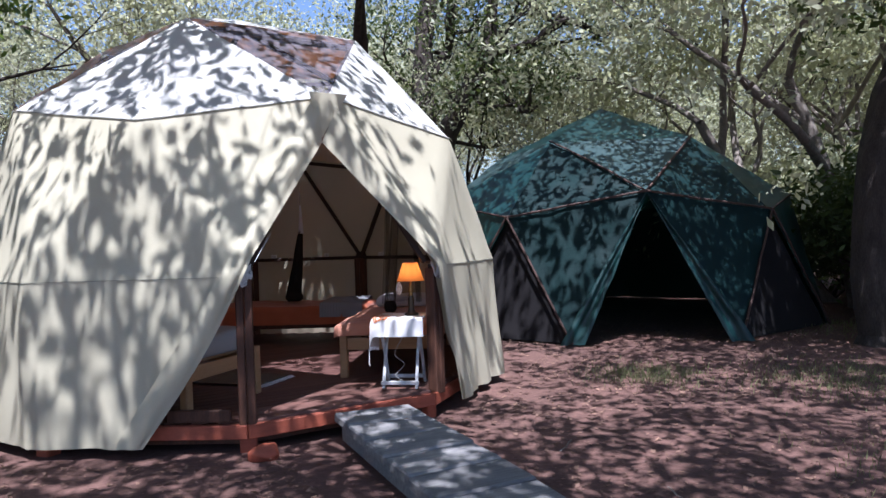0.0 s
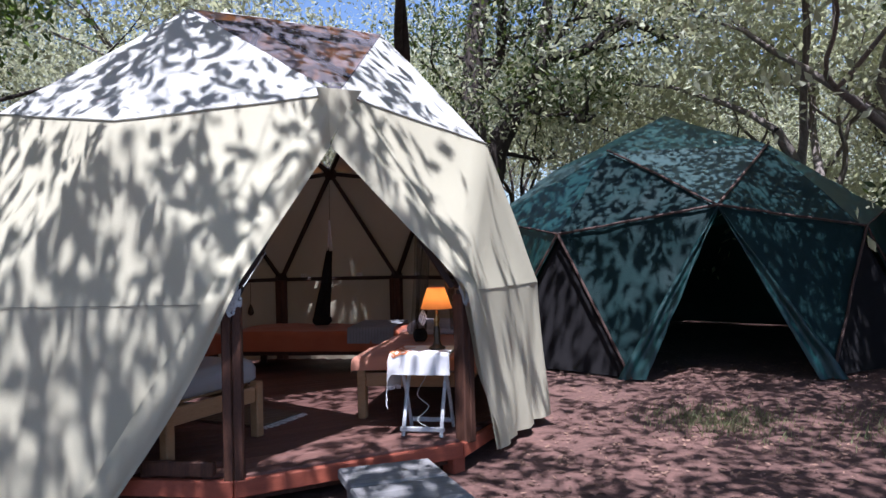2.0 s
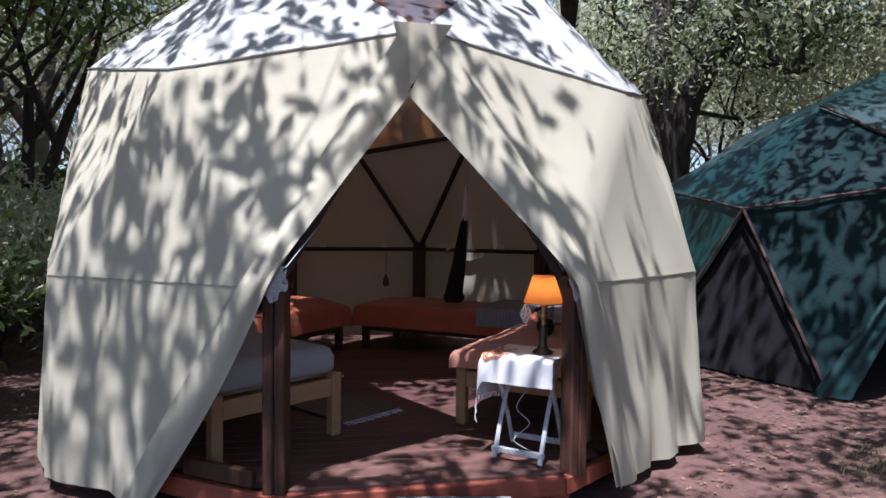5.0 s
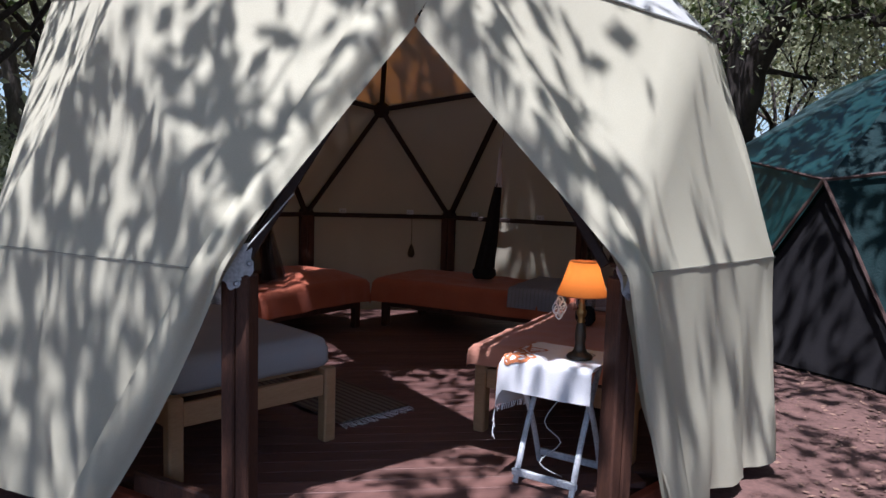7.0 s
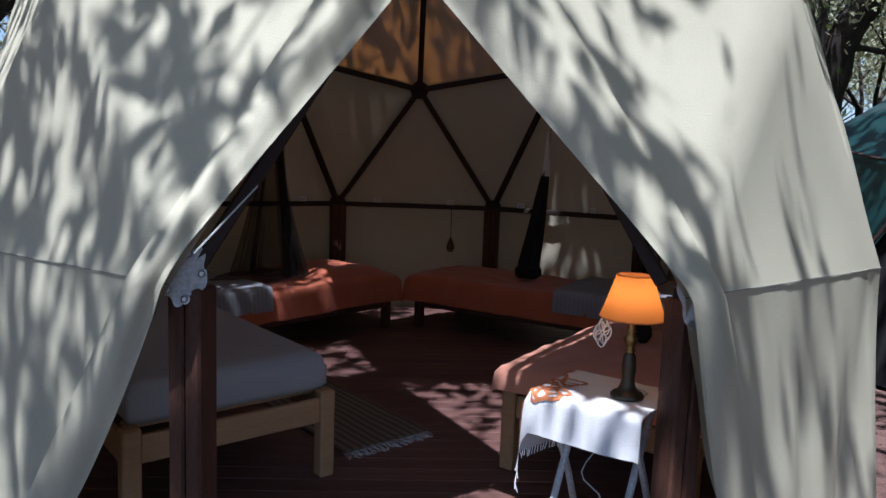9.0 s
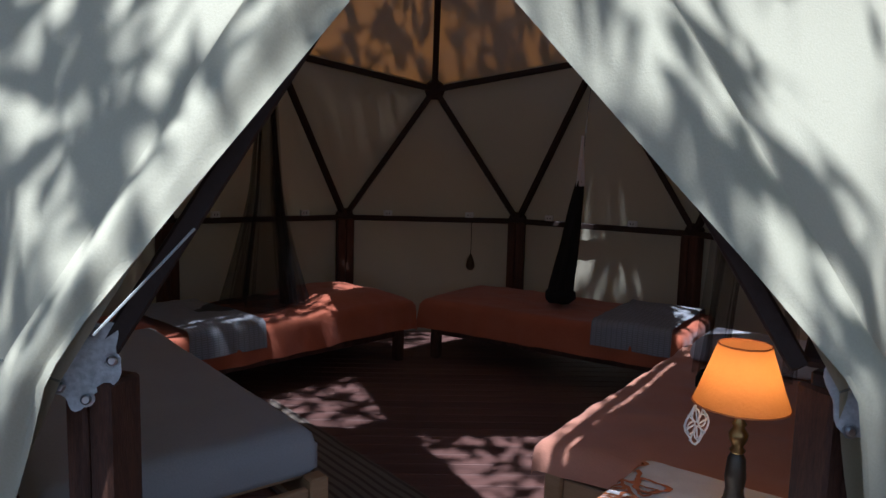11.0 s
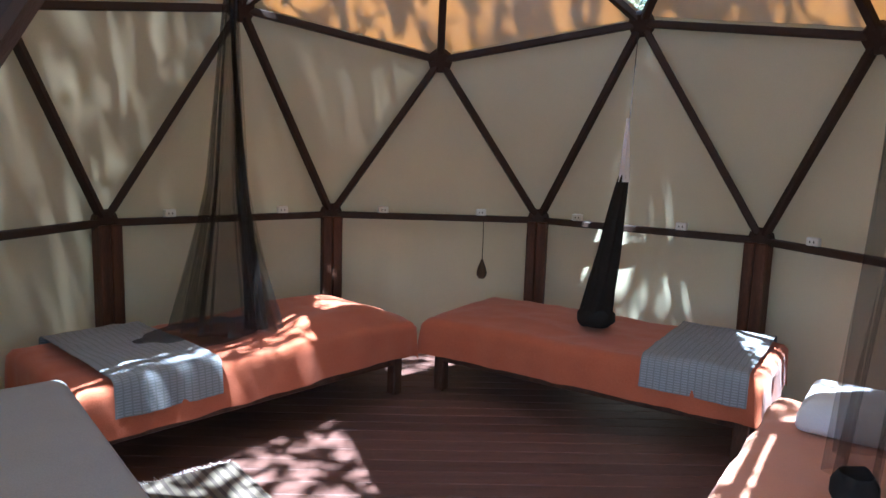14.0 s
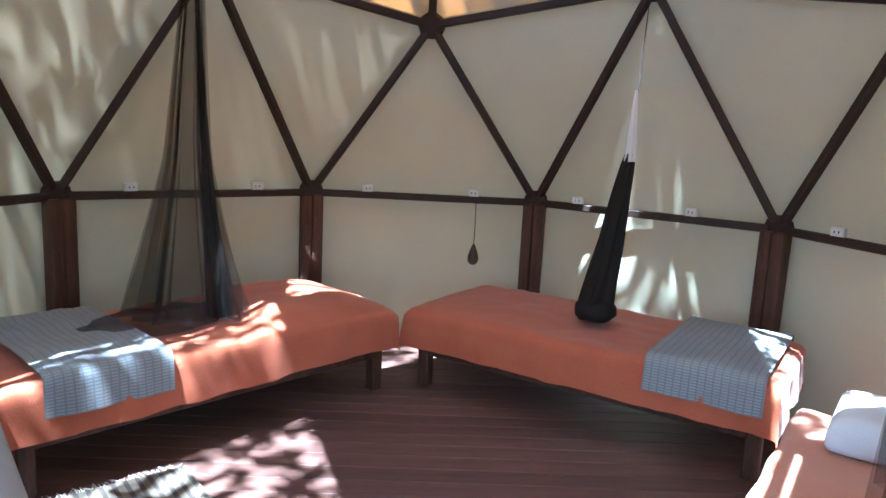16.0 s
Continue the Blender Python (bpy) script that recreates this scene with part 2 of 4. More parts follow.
def grid(bm, nu, nv, f, uv=None):
    """A sheet of nu by nv faces through f(u, v)."""
    vs = [[bm.verts.new(f(i / nu, j / nv)) for j in range(nv + 1)] for i in range(nu + 1)]
    lay = bm.loops.layers.uv.verify() if uv else None
    for i in range(nu):
        for j in range(nv):
            face = bm.faces.new((vs[i][j], vs[i + 1][j], vs[i + 1][j + 1], vs[i][j + 1]))
            if uv:
                for loop, (a, b) in zip(face.loops, ((i, j), (i + 1, j), (i + 1, j + 1), (i, j + 1))):
                    loop[lay].uv = (a / nu * uv[0], b / nv * uv[1])
    return bm


def cloth_shift(p, out, amp):
    folds = noise.noise(Vector((p.x * 3.2, p.y * 3.2, p.z * 0.55))) * 1.0 + 0.5 * noise.noise(Vector((p.x * 8 + 4, p.y * 8, p.z * 1.3)))
    return out * folds * amp


def panel(bm, a, b, c, centre, n=10, sag=0.02, amp=0.012):
    """A triangle of tensioned cloth that sags a little and has soft folds."""
    a, b, c = Vector(a), Vector(b), Vector(c)
    rows = []
    for i in range(n + 1):
        row = []
        for j in range(n - i + 1):
            u, v = i / n, j / n
            w = 1 - u - v
            p = a * w + b * u + c * v
            out = (p - centre).normalized()
            row.append(bm.verts.new(p - out * sag * 27 * u * v * w + cloth_shift(p, out, amp)))
        rows.append(row)
    for i in range(n):
        for j in range(n - i):
            bm.faces.new((rows[i][j], rows[i + 1][j], rows[i][j + 1]))
            if j < n - i - 1:
                bm.faces.new((rows[i + 1][j], rows[i + 1][j + 1], rows[i][j + 1]))


def sheet(bm, a, b, c, d, centre, nu=14, nv=12, amp=0.02, sag=0.0):
    """Hanging cloth with top edge a-b and bottom edge d-c."""
    a, b, c, d = Vector(a), Vector(b), Vector(c), Vector(d)

    def f(u, v):
        p = (a * (1 - u) + b * u) * (1 - v) + (d * (1 - u) + c * u) * v
        out = Vector((p.x - centre.x, p.y - centre.y, 0)).normalized()
        return p + cloth_shift(p, out, 0.012 + (amp * 2.2 - 0.012) * v ** 0.7) - out * sag * 4 * u * (1 - u) * v
    grid(bm, nu, nv, f)


def weld(bm):
    bmesh.ops.remove_doubles(bm, verts=bm.verts, dist=0.004)
    bmesh.ops.recalc_face_normals(bm, faces=bm.faces)
    return bm


# ---- ground ----
def ground_height(x, y):
    near = min(1.0, max(0.0, (math.hypot(x - 2, y) - 9) / 30))
    return 0.035 * noise.noise(Vector((x * 0.5, y * 0.5, 0))) + 0.018 * noise.noise(Vector((x * 2.1, y * 2.1, 5))) - 0.03 + near * 0.8 * (noise.noise(Vector((x * 0.05, y * 0.05, 3))) + 0.2)


bm = bmesh.new()
steps = [-3000, -600, -150, -70, -45] + [-32 + 0.8 * k for k in range(81)] + [45, 70, 150, 600, 3000]
vs = [[bm.verts.new((x, y, ground_height(x, y) if abs(x) < 60 and abs(y) < 60 else 0.0)) for y in steps] for x in steps]
for i in range(len(steps) - 1):
    for j in range(len(steps) - 1):
        bm.faces.new((vs[i][j], vs[i + 1][j], vs[i + 1][j + 1], vs[i][j + 1]))
tagged(part("ground", bm, SOIL, smooth=True), "reddish brown forest soil with leaf litter", "ground", kind="structure")

# ---- cream dome tent ----
R, RING, FLOOR = 2.5, 1.225, 0.2


def az(r, deg, z):
    return Vector((r * math.cos(radians(deg)), r * math.sin(radians(deg)), z))


def dome_points(r, base, z6=0.526, z5=0.447, zk=0.851, zt=1.0):
    """Base ring, upper ring, crown ring and top of a two-frequency dome whose door faces -90 degrees."""
    v = [az(r, -72 + 36 * k, base) for k in range(10)]
    h = [az(r * (0.851 if k % 2 == 0 else 0.894), -90 + 36 * k, base + r * (z6 if k % 2 == 0 else z5)) for k in range(10)]
    c = [az(r * 0.526, -54 + 72 * k, base + r * zk) for k in range(5)]
    return v, h, c, Vector((0, 0, base + r * zt))


def crown_of(k):
    """Crown hub index above upper hub k (odd), and the pair above an even one."""
    return ((k - 1) // 2) % 5


tent = thing("dome_tent", "cream canvas geodesic dome tent with its doorway open", "tent")
mid = Vector((0, 0, RING))
V, H, K, TOP = dome_points(R + 0.05, RING, z6=0.53)
DOOR = H[0] + Vector((0, 0, -0.06))

# lower band of cloth, between the post heads and the upper hubs
bm = bmesh.new()
for k in range(10):
    if k:
        panel(bm, V[k - 1], V[k], H[k], mid)
    panel(bm, V[k], H[(k + 1) % 10], H[k], mid)
part("canvas_band", weld(bm), CANVAS, tent, smooth=True)

# skirt, cut back on both sides of the door
bm = bmesh.new()
low = [az(R + 0.1, -72 + 36 * k, 0.05) for k in range(10)]
cut_r, cut_l = low[0].lerp(low[1], 0.25), low[9].lerp(low[8], 0.47)
for k in range(9):
    a, b, c, d = V[k], V[k + 1], low[k + 1], low[k]
    if k == 0:
        d = cut_r
    if k == 8:
        c = cut_l
    sheet(bm, a, b, c, d, mid, nu=22, nv=18, amp=0.05 if k < 2 else 0.026)
part("canvas_skirt", weld(bm), CANVAS, tent, smooth=True)

# doorway edges: cloth laps over the door struts and is folded inward
APEX = H[0] + Vector((-0.08, -0.05, -0.36))
for side, hub, foot in ((-1, V[9], cut_l), (1, V[0], cut_r)):
    line = (APEX, hub + Vector((-0.02 if side < 0 else 0.0, -0.035, 0.02)), foot + Vector((0, -0.012, 0)))
    back = (H[0], hub, foot)

    def along(tri, v):
        return tri[0].lerp(tri[1], v / 0.56) if v < 0.56 else tri[1].lerp(tri[2], (v - 0.56) / 0.44)

    def lap(u, v, side=side, line=line, back=back):
        edge, strut = along(line, v), along(back, v)
        wide = strut + Vector((side * 0.17 * (0.6 + v * 0.4), 0.045 * (0.6 + v), 0.02))
        p = wide.lerp(edge, u)
        puff = 0.035 * math.sin(math.pi * min(1, u * 1.1)) + 0.012
        low_v = max(0.0, (v - 0.5) / 0.5)
        p += Vector((-0.02 if side > 0 else 0.05, -0.02, 0)) * math.sin(math.pi * low_v) * u
        return p + Vector((0, -puff, 0)) + Vector((0, -0.014, 0)) * noise.noise(Vector((p.x * 5, u * 3, p.z * 2.2)))
    bm = bmesh.new()
    grid(bm, 10, 44, lap)
    part("door_flap", bm, CANVAS, tent, "double cream canvas hem along the doorway", smooth=True)

    def inner(u, v, side=side):
        p = lap(1.0, v)
        a = u * 2.4
        return p + Vector((side * (0.03 * math.sin(a) + 0.05 * u), 0.03 * (1 - math.cos(a)) + 0.05 * u, 0))
    bm = bmesh.new()
    grid(bm, 7, 44, inner)
    part("rolled_edge", bm, CANVAS, tent, smooth=True)

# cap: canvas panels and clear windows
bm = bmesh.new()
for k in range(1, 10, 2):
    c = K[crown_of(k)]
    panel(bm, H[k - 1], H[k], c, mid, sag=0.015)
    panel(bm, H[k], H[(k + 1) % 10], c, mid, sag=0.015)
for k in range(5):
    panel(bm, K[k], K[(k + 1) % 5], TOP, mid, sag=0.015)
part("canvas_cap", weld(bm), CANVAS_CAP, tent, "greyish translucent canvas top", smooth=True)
for k in range(0, 10, 2):
    bm = bmesh.new()
    a, b = K[(k // 2 - 1) % 5], K[(k // 2) % 5]
    panel(bm, H[k], b, a, mid, n=8, sag=0.02, amp=0.012)
    part("skylight_pane", bm, VINYL, tent, "clear vinyl triangular window", smooth=True)

bm = bmesh.new()
panel(bm, H[0] + Vector((-0.16, -0.03, 0.03)), H[0] + Vector((0.16, -0.03, 0.03)), H[0] + Vector((-0.08, -0.05, -0.33)), mid, n=6, sag=0.0, amp=0.0)
part("door_peak", bm, CANVAS, tent, "canvas gathered at the door peak", smooth=True)

# seams
bm = bmesh.new()
for k in range(9):
    pts = [V[k].lerp(V[k + 1], u / 14) for u in range(15)]
    tube(bm, [p + cloth_shift(p, Vector((p.x, p.y, 0)).normalized(), 0.0145) + Vector((p.x, p.y, 0)).normalized() * 0.003 for p in pts], 0.0025, 4)
part("stitched_seam", bm, SEAM, tent)
bm = bmesh.new()
for k in range(10):
    a, b = H[k], H[(k + 1) % 10]
    pts = [a.lerp(b, u / 10) for u in range(11)]
    tube(bm, [p + cloth_shift(p, (p - mid).normalized(), 0.012) + (p - mid).normalized() * 0.005 for p in pts], 0.006, 4)
part("cap_seam", bm, SEAM, tent)

# frame
v, h, c, top = dome_points(R - 0.03, RING - 0.01, z6=0.53)
lines = []
for k in range(10):
    if k != 9:
        lines.append((v[k], v[(k + 1) % 10]))
    lines += [(v[k], h[k]), (v[k], h[(k + 1) % 10]), (h[k], h[(k + 1) % 10])]
for k in range(10):
    if k % 2:
        lines.append((h[k], c[crown_of(k)]))
    else:
        lines += [(h[k], c[(k // 2 - 1) % 5]), (h[k], c[(k // 2) % 5])]
for k in range(5):
    lines += [(c[k], c[(k + 1) % 5]), (c[k], top)]
for a, b in lines:
    bm = bmesh.new()
    d = (b - a).normalized() * 0.05
    beam(bm, a + d, b - d, 0.05, 0.045)
    part("strut", bm, STRUTWOOD, tent)
for p in h + c + [top] + v[1:9]:
    bm = bmesh.new()
    out = (p - mid).normalized()
    lathe(bm, [(0.0, -0.035), (0.075, -0.035), (0.085, -0.02), (0.085, 0.01), (0.06, 0.02), (0.0, 0.02)], 10, Matrix.Translation(p) @ out.to_track_quat("Z", "Y").to_matrix().to_4x4())
    part("hub", bm, STRUTWOOD, tent)
for k in range(10):
    ang = -72 + 36 * k
    bm = bmesh.new()
    w = 0.07 if k not in (0, 9) else 0.056
    shift = Matrix.Translation((0.09, 0.02, 0)) if k == 0 else Matrix()
    for s in (-1, 1):
        box(bm, 0.1, w, RING - FLOOR + 0.02, shift @ pose(0, 0, 0, 0, 0, ang) @ Matrix.Translation((R - 0.06, s * (w / 2 + 0.002), (RING + FLOOR) / 2 - 0.03)), 0.008)
    part("post", bm, DARKWOOD, tent, "dark brown stained double timber post")


def hub_plate(parent, p, facing, roll):
    """White steel plate with rounded lobes and four bolts."""
    m = Matrix.Translation(p) @ Vector(facing).to_track_quat("Z", "Y").to_matrix().to_4x4() @ pose(0, 0, 0, 0, 0, roll)
    bm = bmesh.new()
    n = 40
    ring = []
    for z in (0.0, 0.006):
        ring.append([bm.verts.new(m @ Vector(((0.053 + 0.009 * math.cos(5 * t + 0.5) + 0.004 * math.cos(2 * t)) * math.cos(t), (0.093 + 0.012 * math.cos(5 * t + 0.5) + 0.006 * math.cos(3 * t)) * math.sin(t), z))) for t in (2 * math.pi * k / n for k in range(n))])
    for k in range(n):
        bm.faces.new((ring[0][k], ring[0][(k + 1) % n], ring[1][(k + 1) % n], ring[1][k]))
    bm.faces.new(ring[1])
    bm.faces.new(ring[0][::-1])
    plate = part("hub_plate", bm, WHITEPAINT, parent, "white lobed steel plate with bolts")
    for x, y in ((-0.035, -0.06), (0.02, -0.07), (0.04, 0.02), (-0.015, 0.065)):
        bm = bmesh.new()
        lathe(bm, [(0.0, 0.016), (0.007, 0.016), (0.011, 0.012), (0.011, 0.006), (0.017, 0.006)], 10, m @ Matrix.Translation((x, y, 0)))
        part("bolt", bm, STEEL, plate)


hub_plate(tent, V[9] + Vector((0.03, 0.055, 0.02)), (0.25, -1, 0.1), -20)
hub_plate(tent, V[0] + Vector((0.05, 0.03, -0.02)), (-0.2, -1, 0.1), 20)
bm = bmesh.new()
tube(bm, [V[9] + Vector((0.08, -0.03, 0.1)), V[9] + Vector((0.24, 0.08, 0.3))], 0.003, 5)
part("tie_cord", bm, CORD, tent)

# ---- deck ----
floor = tagged(new("floor"), "reddish brown board deck of the dome", "floor", kind="structure")
deck_r = R - 0.03
apo = deck_r * math.cos(radians(18))
BOARD = 0.118
bm = bmesh.new()
ring0 = [bm.verts.new(az(deck_r - 0.04, -72 + 36 * k, FLOOR - 0.03)) for k in range(10)]
ring1 = [bm.verts.new(az(deck_r - 0.04, -72 + 36 * k, 0.03)) for k in range(10)]
bm.faces.new(ring0)
for k in range(10):
    bm.faces.new((ring0[k], ring1[k], ring1[(k + 1) % 10], ring0[(k + 1) % 10]))
part("deck_base", bm, DARKWOOD, floor)
y = -apo + BOARD / 2
while y < apo:
    def half_width(yy):
        best = 99.0
        for k in range(10):
            na = radians(-90 + 36 * k)
            if abs(math.cos(na)) > 1e-3:
                x = (apo - yy * math.sin(na)) / math.cos(na)
                if x > 0:
                    best = min(best, x)
        return best
    hw = min(half_width(y - BOARD * 0.45), half_width(y + BOARD * 0.45)) - 0.01
    bm = bmesh.new()
    box(bm, 2 * hw, BOARD - 0.0015, 0.03, Matrix(), 0.004)
    ob = part("deck_board", bm, DECK, floor)
    ob.location = (0, y, FLOOR - 0.015)
    y += BOARD
for k in range(10):
    a, b = az(deck_r + 0.02, -72 + 36 * k, 0.13), az(deck_r + 0.02, -36 + 36 * k, 0.13)
    bm = bmesh.new()
    beam(bm, a, b, 0.05, 0.1, 0)
    part("edge_beam", bm, DECKEDGE, floor)
for k in range(10):
    bm = bmesh.new()
    p = az(deck_r - 0.06, -72 + 36 * k, 0.06)
    box(bm, 0.12, 0.12, 0.2, Matrix.Translation((p.x, p.y, 0.04)) @ pose(0, 0, 0, 0, 0, -72 + 36 * k), 0.01)
    part("footing", bm, DECKEDGE, floor)

# ---- boardwalk ----
walkway = tagged(new("boardwalk"), "weathered grey plank walkway leading to the deck", "walkway", kind="structure")
random.seed(5)
for k in range(7):
    s = k * 0.37 + 0.18
    bm = bmesh.new()
    box(bm, 0.56 + 0.05 * random.random(), 0.346, 0.07, Matrix(), 0.012)
    ob = part("plank", bm, GREYBOARD, walkway)
    ob.matrix_basis = pose(0.115 - 0.14 * s, -2.55 - s * 0.99, 0.155 + 0.004 * random.random() - 0.004 * k, random.uniform(-1, 1), random.uniform(-1.2, 1.2), -8 + random.uniform(-2, 2))
for sx in (-0.22, 0.22):
    bm = bmesh.new()
    box(bm, 0.07, 2.55, 0.13, Matrix(), 0.01)
    ob = part("bearer", bm, GREYBOARD, walkway)
    ob.matrix_basis = pose(0.115 + sx - 0.18, -2.55 - 1.28, 0.06, 0, 0, -8)

# ---- green dome tent ----
gm = pose(6.86, 1.66, 0, 0, 0, 90 - 124.6)
green = thing("green_dome_tent", "dark green tarpaulin geodesic dome tent with open doorway", "tent", gm)
GR = 3.5
gv, gh, gc, gt = dome_points(GR, 0.0, z6=0.565, z5=0.485, zk=0.825, zt=1.04)
gmid = Vector((0, 0, 0.2))
bm = bmesh.new()
for k in range(10):
    if k not in (0, 1, 9):
        panel(bm, gv[k - 1], gv[k], gh[k], gmid, n=8, amp=0.03)
    if k not in (0, 9):
        panel(bm, gv[k], gh[(k + 1) % 10], gh[k], gmid, n=8, amp=0.03)
part("tarp_band", weld(bm), GREEN, green, smooth=True)
bm = bmesh.new()
for k in range(1, 10, 2):
    if k != 1:
        panel(bm, gh[k - 1], gh[k], gc[crown_of(k)], gmid, n=8, amp=0.03)
    if k != 9:
        panel(bm, gh[k], gh[(k + 1) % 10], gc[crown_of(k)], gmid, n=8, amp=0.03)
for k in range(5):
    panel(bm, gc[k], gc[(k + 1) % 5], gt, gmid, n=8, amp=0.03)
part("tarp_top", weld(bm), GREEN, green, smooth=True)
for k in range(0, 10, 2):
    bm = bmesh.new()
    panel(bm, gh[k], gc[(k // 2) % 5], gc[(k // 2 - 1) % 5], gmid, n=8, amp=0.03)
    part("window_panel", bm, GREEN_CAP, green, "greyish triangular window panel", smooth=True)
for a, b, c, n_ in ((gv[0], gh[1], gh[0], 0.04), (gv[9], gh[0], gh[9], 0.04), (gh[0], gh[1], gc[0], 0.03), (gh[9], gh[0], gc[4], 0.03)):
    bm = bmesh.new()
    panel(bm, a, b, c, gmid, n=14, amp=n_)
    part("dark_panel", bm, DARKPLASTIC, green, "dark glossy plastic panel beside the doorway", smooth=True)
for k in (1, 9):
    bm = bmesh.new()
    panel(bm, gv[k - 1] * 0.985, gv[k] * 0.985, gh[k] * 0.985, gmid, n=8, amp=0.02)
    part("mesh_panel", bm, BLACK_NET, green, "black mesh triangular side panel", smooth=True)
for side, a in ((-1, gv[9]), (1, gv[0])):
    bm = bmesh.new()

    def f(u, v, a=a, side=side):
        p = gh[0].lerp(a, v)
        p = p + Vector((side * (0.02 + 0.3 * v) * (u - 0.55) * -1.0, -0.06 - 0.03 * math.sin(u * 9), 0)) + Vector((0, -0.05, 0)) * noise.noise(Vector((p.x * 9 + u * 6, p.z * 1.5, side)))
        return Vector((p.x, p.y, max(p.z, 0.0)))
    grid(bm, 8, 20, f)
    part("door_flap", bm, GREEN, green, "gathered green tarpaulin flap", smooth=True)
for a, b in [(gh[9], gh[0]), (gh[0], gh[1]), (gh[9], gv[9]), (gh[1], gv[0]), (gh[9], gv[8]), (gh[1], gv[1]), (gh[0], gc[0]), (gh[0], gc[4]), (gh[8], gh[9]), (gh[1], gh[2])]:
    bm = bmesh.new()
    o1, o2 = (a - gmid).normalized() * 0.035, (b - gmid).normalized() * 0.035
    pts = [(a + o1).lerp(b + o2, u / 10) for u in range(11)]
    tube(bm, [p + cloth_shift(p, (p - gmid).normalized(), 0.02) for p in pts], 0.016, 6)
    part("strut", bm, RUSTSTRUT, green)

# ---- trees ----
def grow(bm, tips, p, d, length, radius, depth, rng, bend):
    pts, radii = [Vector(p)], [radius]
    n = 5
    for k in range(n):
        d = (d + Vector((rng.uniform(-1, 1), rng.uniform(-1, 1), rng.uniform(-0.5, 0.8))) * bend).normalized()
        pts.append(pts[-1] + d * length / n)
        radii.append(radius * (1 - 0.5 * (k + 1) / n))
    tube(bm, pts, radii, 8 if depth > 2 else (6 if depth > 1 else 4), caps=False)
    if depth <= 2:
        tips += pts[2:]
    if depth == 0:
        return
    for k in range(rng.choice((2, 3, 3)) if depth > 1 else 3):
        i = rng.choice((3, 4, 5)) if k else 5
        a = rng.uniform(0, 2 * math.pi)
        spread = Vector((math.cos(a), math.sin(a), rng.uniform(0.0, 0.7)))
        grow(bm, tips, pts[i], (d * 0.6 + spread * 0.8).normalized(), length * rng.uniform(0.55, 0.8), radii[i] * 0.75, depth - 1, rng, bend)


def leaves_mesh(name, centres, per, spread, size, rng, mat, flat=0.7, zmin=0.02, sprigs=0, sprig=0.15):
    """Many small leaf blades in clumps round the given points."""
    c = np.array([tuple(p) for p in centres])
    if sprigs:
        c = np.repeat(c, sprigs, axis=0)
        c = c + rng.normal(0, 1, c.shape) * np.array([spread, spread, spread * flat])
        spread = sprig
    c = np.repeat(c, per, axis=0)
    n = len(c)
    c = c + rng.normal(0, 1, (n, 3)) * np.array([spread, spread, spread * flat])
    c[:, 2] = np.maximum(c[:, 2], zmin + rng.uniform(0, 0.2, n))
    a = rng.normal(0, 1, (n, 3))
    a /= np.linalg.norm(a, axis=1)[:, None]
    b = np.cross(a, rng.normal(0, 1, (n, 3)))
    b /= np.linalg.norm(b, axis=1)[:, None] + 1e-9
    s = size * rng.uniform(0.6, 1.5, n)[:, None]
    a, b = a * s, b * s * 0.42
    quad = np.stack([c - a, c - a * 0.1 + b, c + a, c - a * 0.1 - b], 1).reshape(-1, 3)
    me = bpy.data.meshes.new(name)
    me.vertices.add(4 * n)
    me.vertices.foreach_set("co", quad.ravel())
    me.loops.add(4 * n)
    me.loops.foreach_set("vertex_index", np.arange(4 * n))
    me.polygons.add(n)
    me.polygons.foreach_set("loop_start", np.arange(0, 4 * n, 4))
    me.update(calc_edges=True)
    me.materials.append(mat)
    return me


def tree(label, seed, height, radius, depth, per, spread, size, leafmat, barkmat, m, bend=0.35, lean=(0, 0, 1), stems=1, split=0.3, sprigs=0, sprig=0.15):
    rng, nrng = random.Random(seed), np.random.default_rng(seed)
    ob = thing("tree", label, "tree", m)
    bm, tips = bmesh.new(), []
    for s in range(stems):
        d = Vector(lean) + Vector((rng.uniform(-split, split), rng.uniform(-split, split), 0)) * (stems > 1)
        base = Vector((rng.uniform(-0.2, 0.2), rng.uniform(-0.2, 0.2), -0.15)) if stems > 1 else Vector((0, 0, -0.15))
        tube(bm, [base - Vector((0, 0, 0.1)), base + d * 0.25], [radius * 1.5, radius], 8, caps=False)
        grow(bm, tips, base + d * 0.2, d.normalized(), height * 0.42, radius, depth, rng, bend * 0.35)
    part("trunk", bm, barkmat, ob, smooth=True)
    crown = new("crown", leaves_mesh("crown", tips, per, spread, size, nrng, leafmat, sprigs=sprigs, sprig=sprig))
    crown.parent = ob
    return ob


GROUP = "woodland round the clearing"
random.seed(11)
kinds = [
    tree("broad woodland tree with sage green leaves", 1, 8, 0.16, 4, 12, 0.5, 0.058, LEAFPALE, BARKPALE, pose(9, 13, 0), stems=2),
    tree("woodland tree with dull green leaves", 2, 9, 0.2, 4, 12, 0.5, 0.058, LEAF, BARK, pose(2, 15, 0), stems=2),
    tree("slender woodland tree with pale leaves", 3, 7, 0.11, 4, 12, 0.45, 0.055, LEAFPALE, BARK, pose(14, 9, 0), stems=3, split=0.5),
    tree("bushy woodland tree with small leaves", 4, 6.5, 0.1, 4, 12, 0.45, 0.055, LEAFPALE, BARKPALE, pose(-6, 11, 0), stems=3, split=0.7),
]
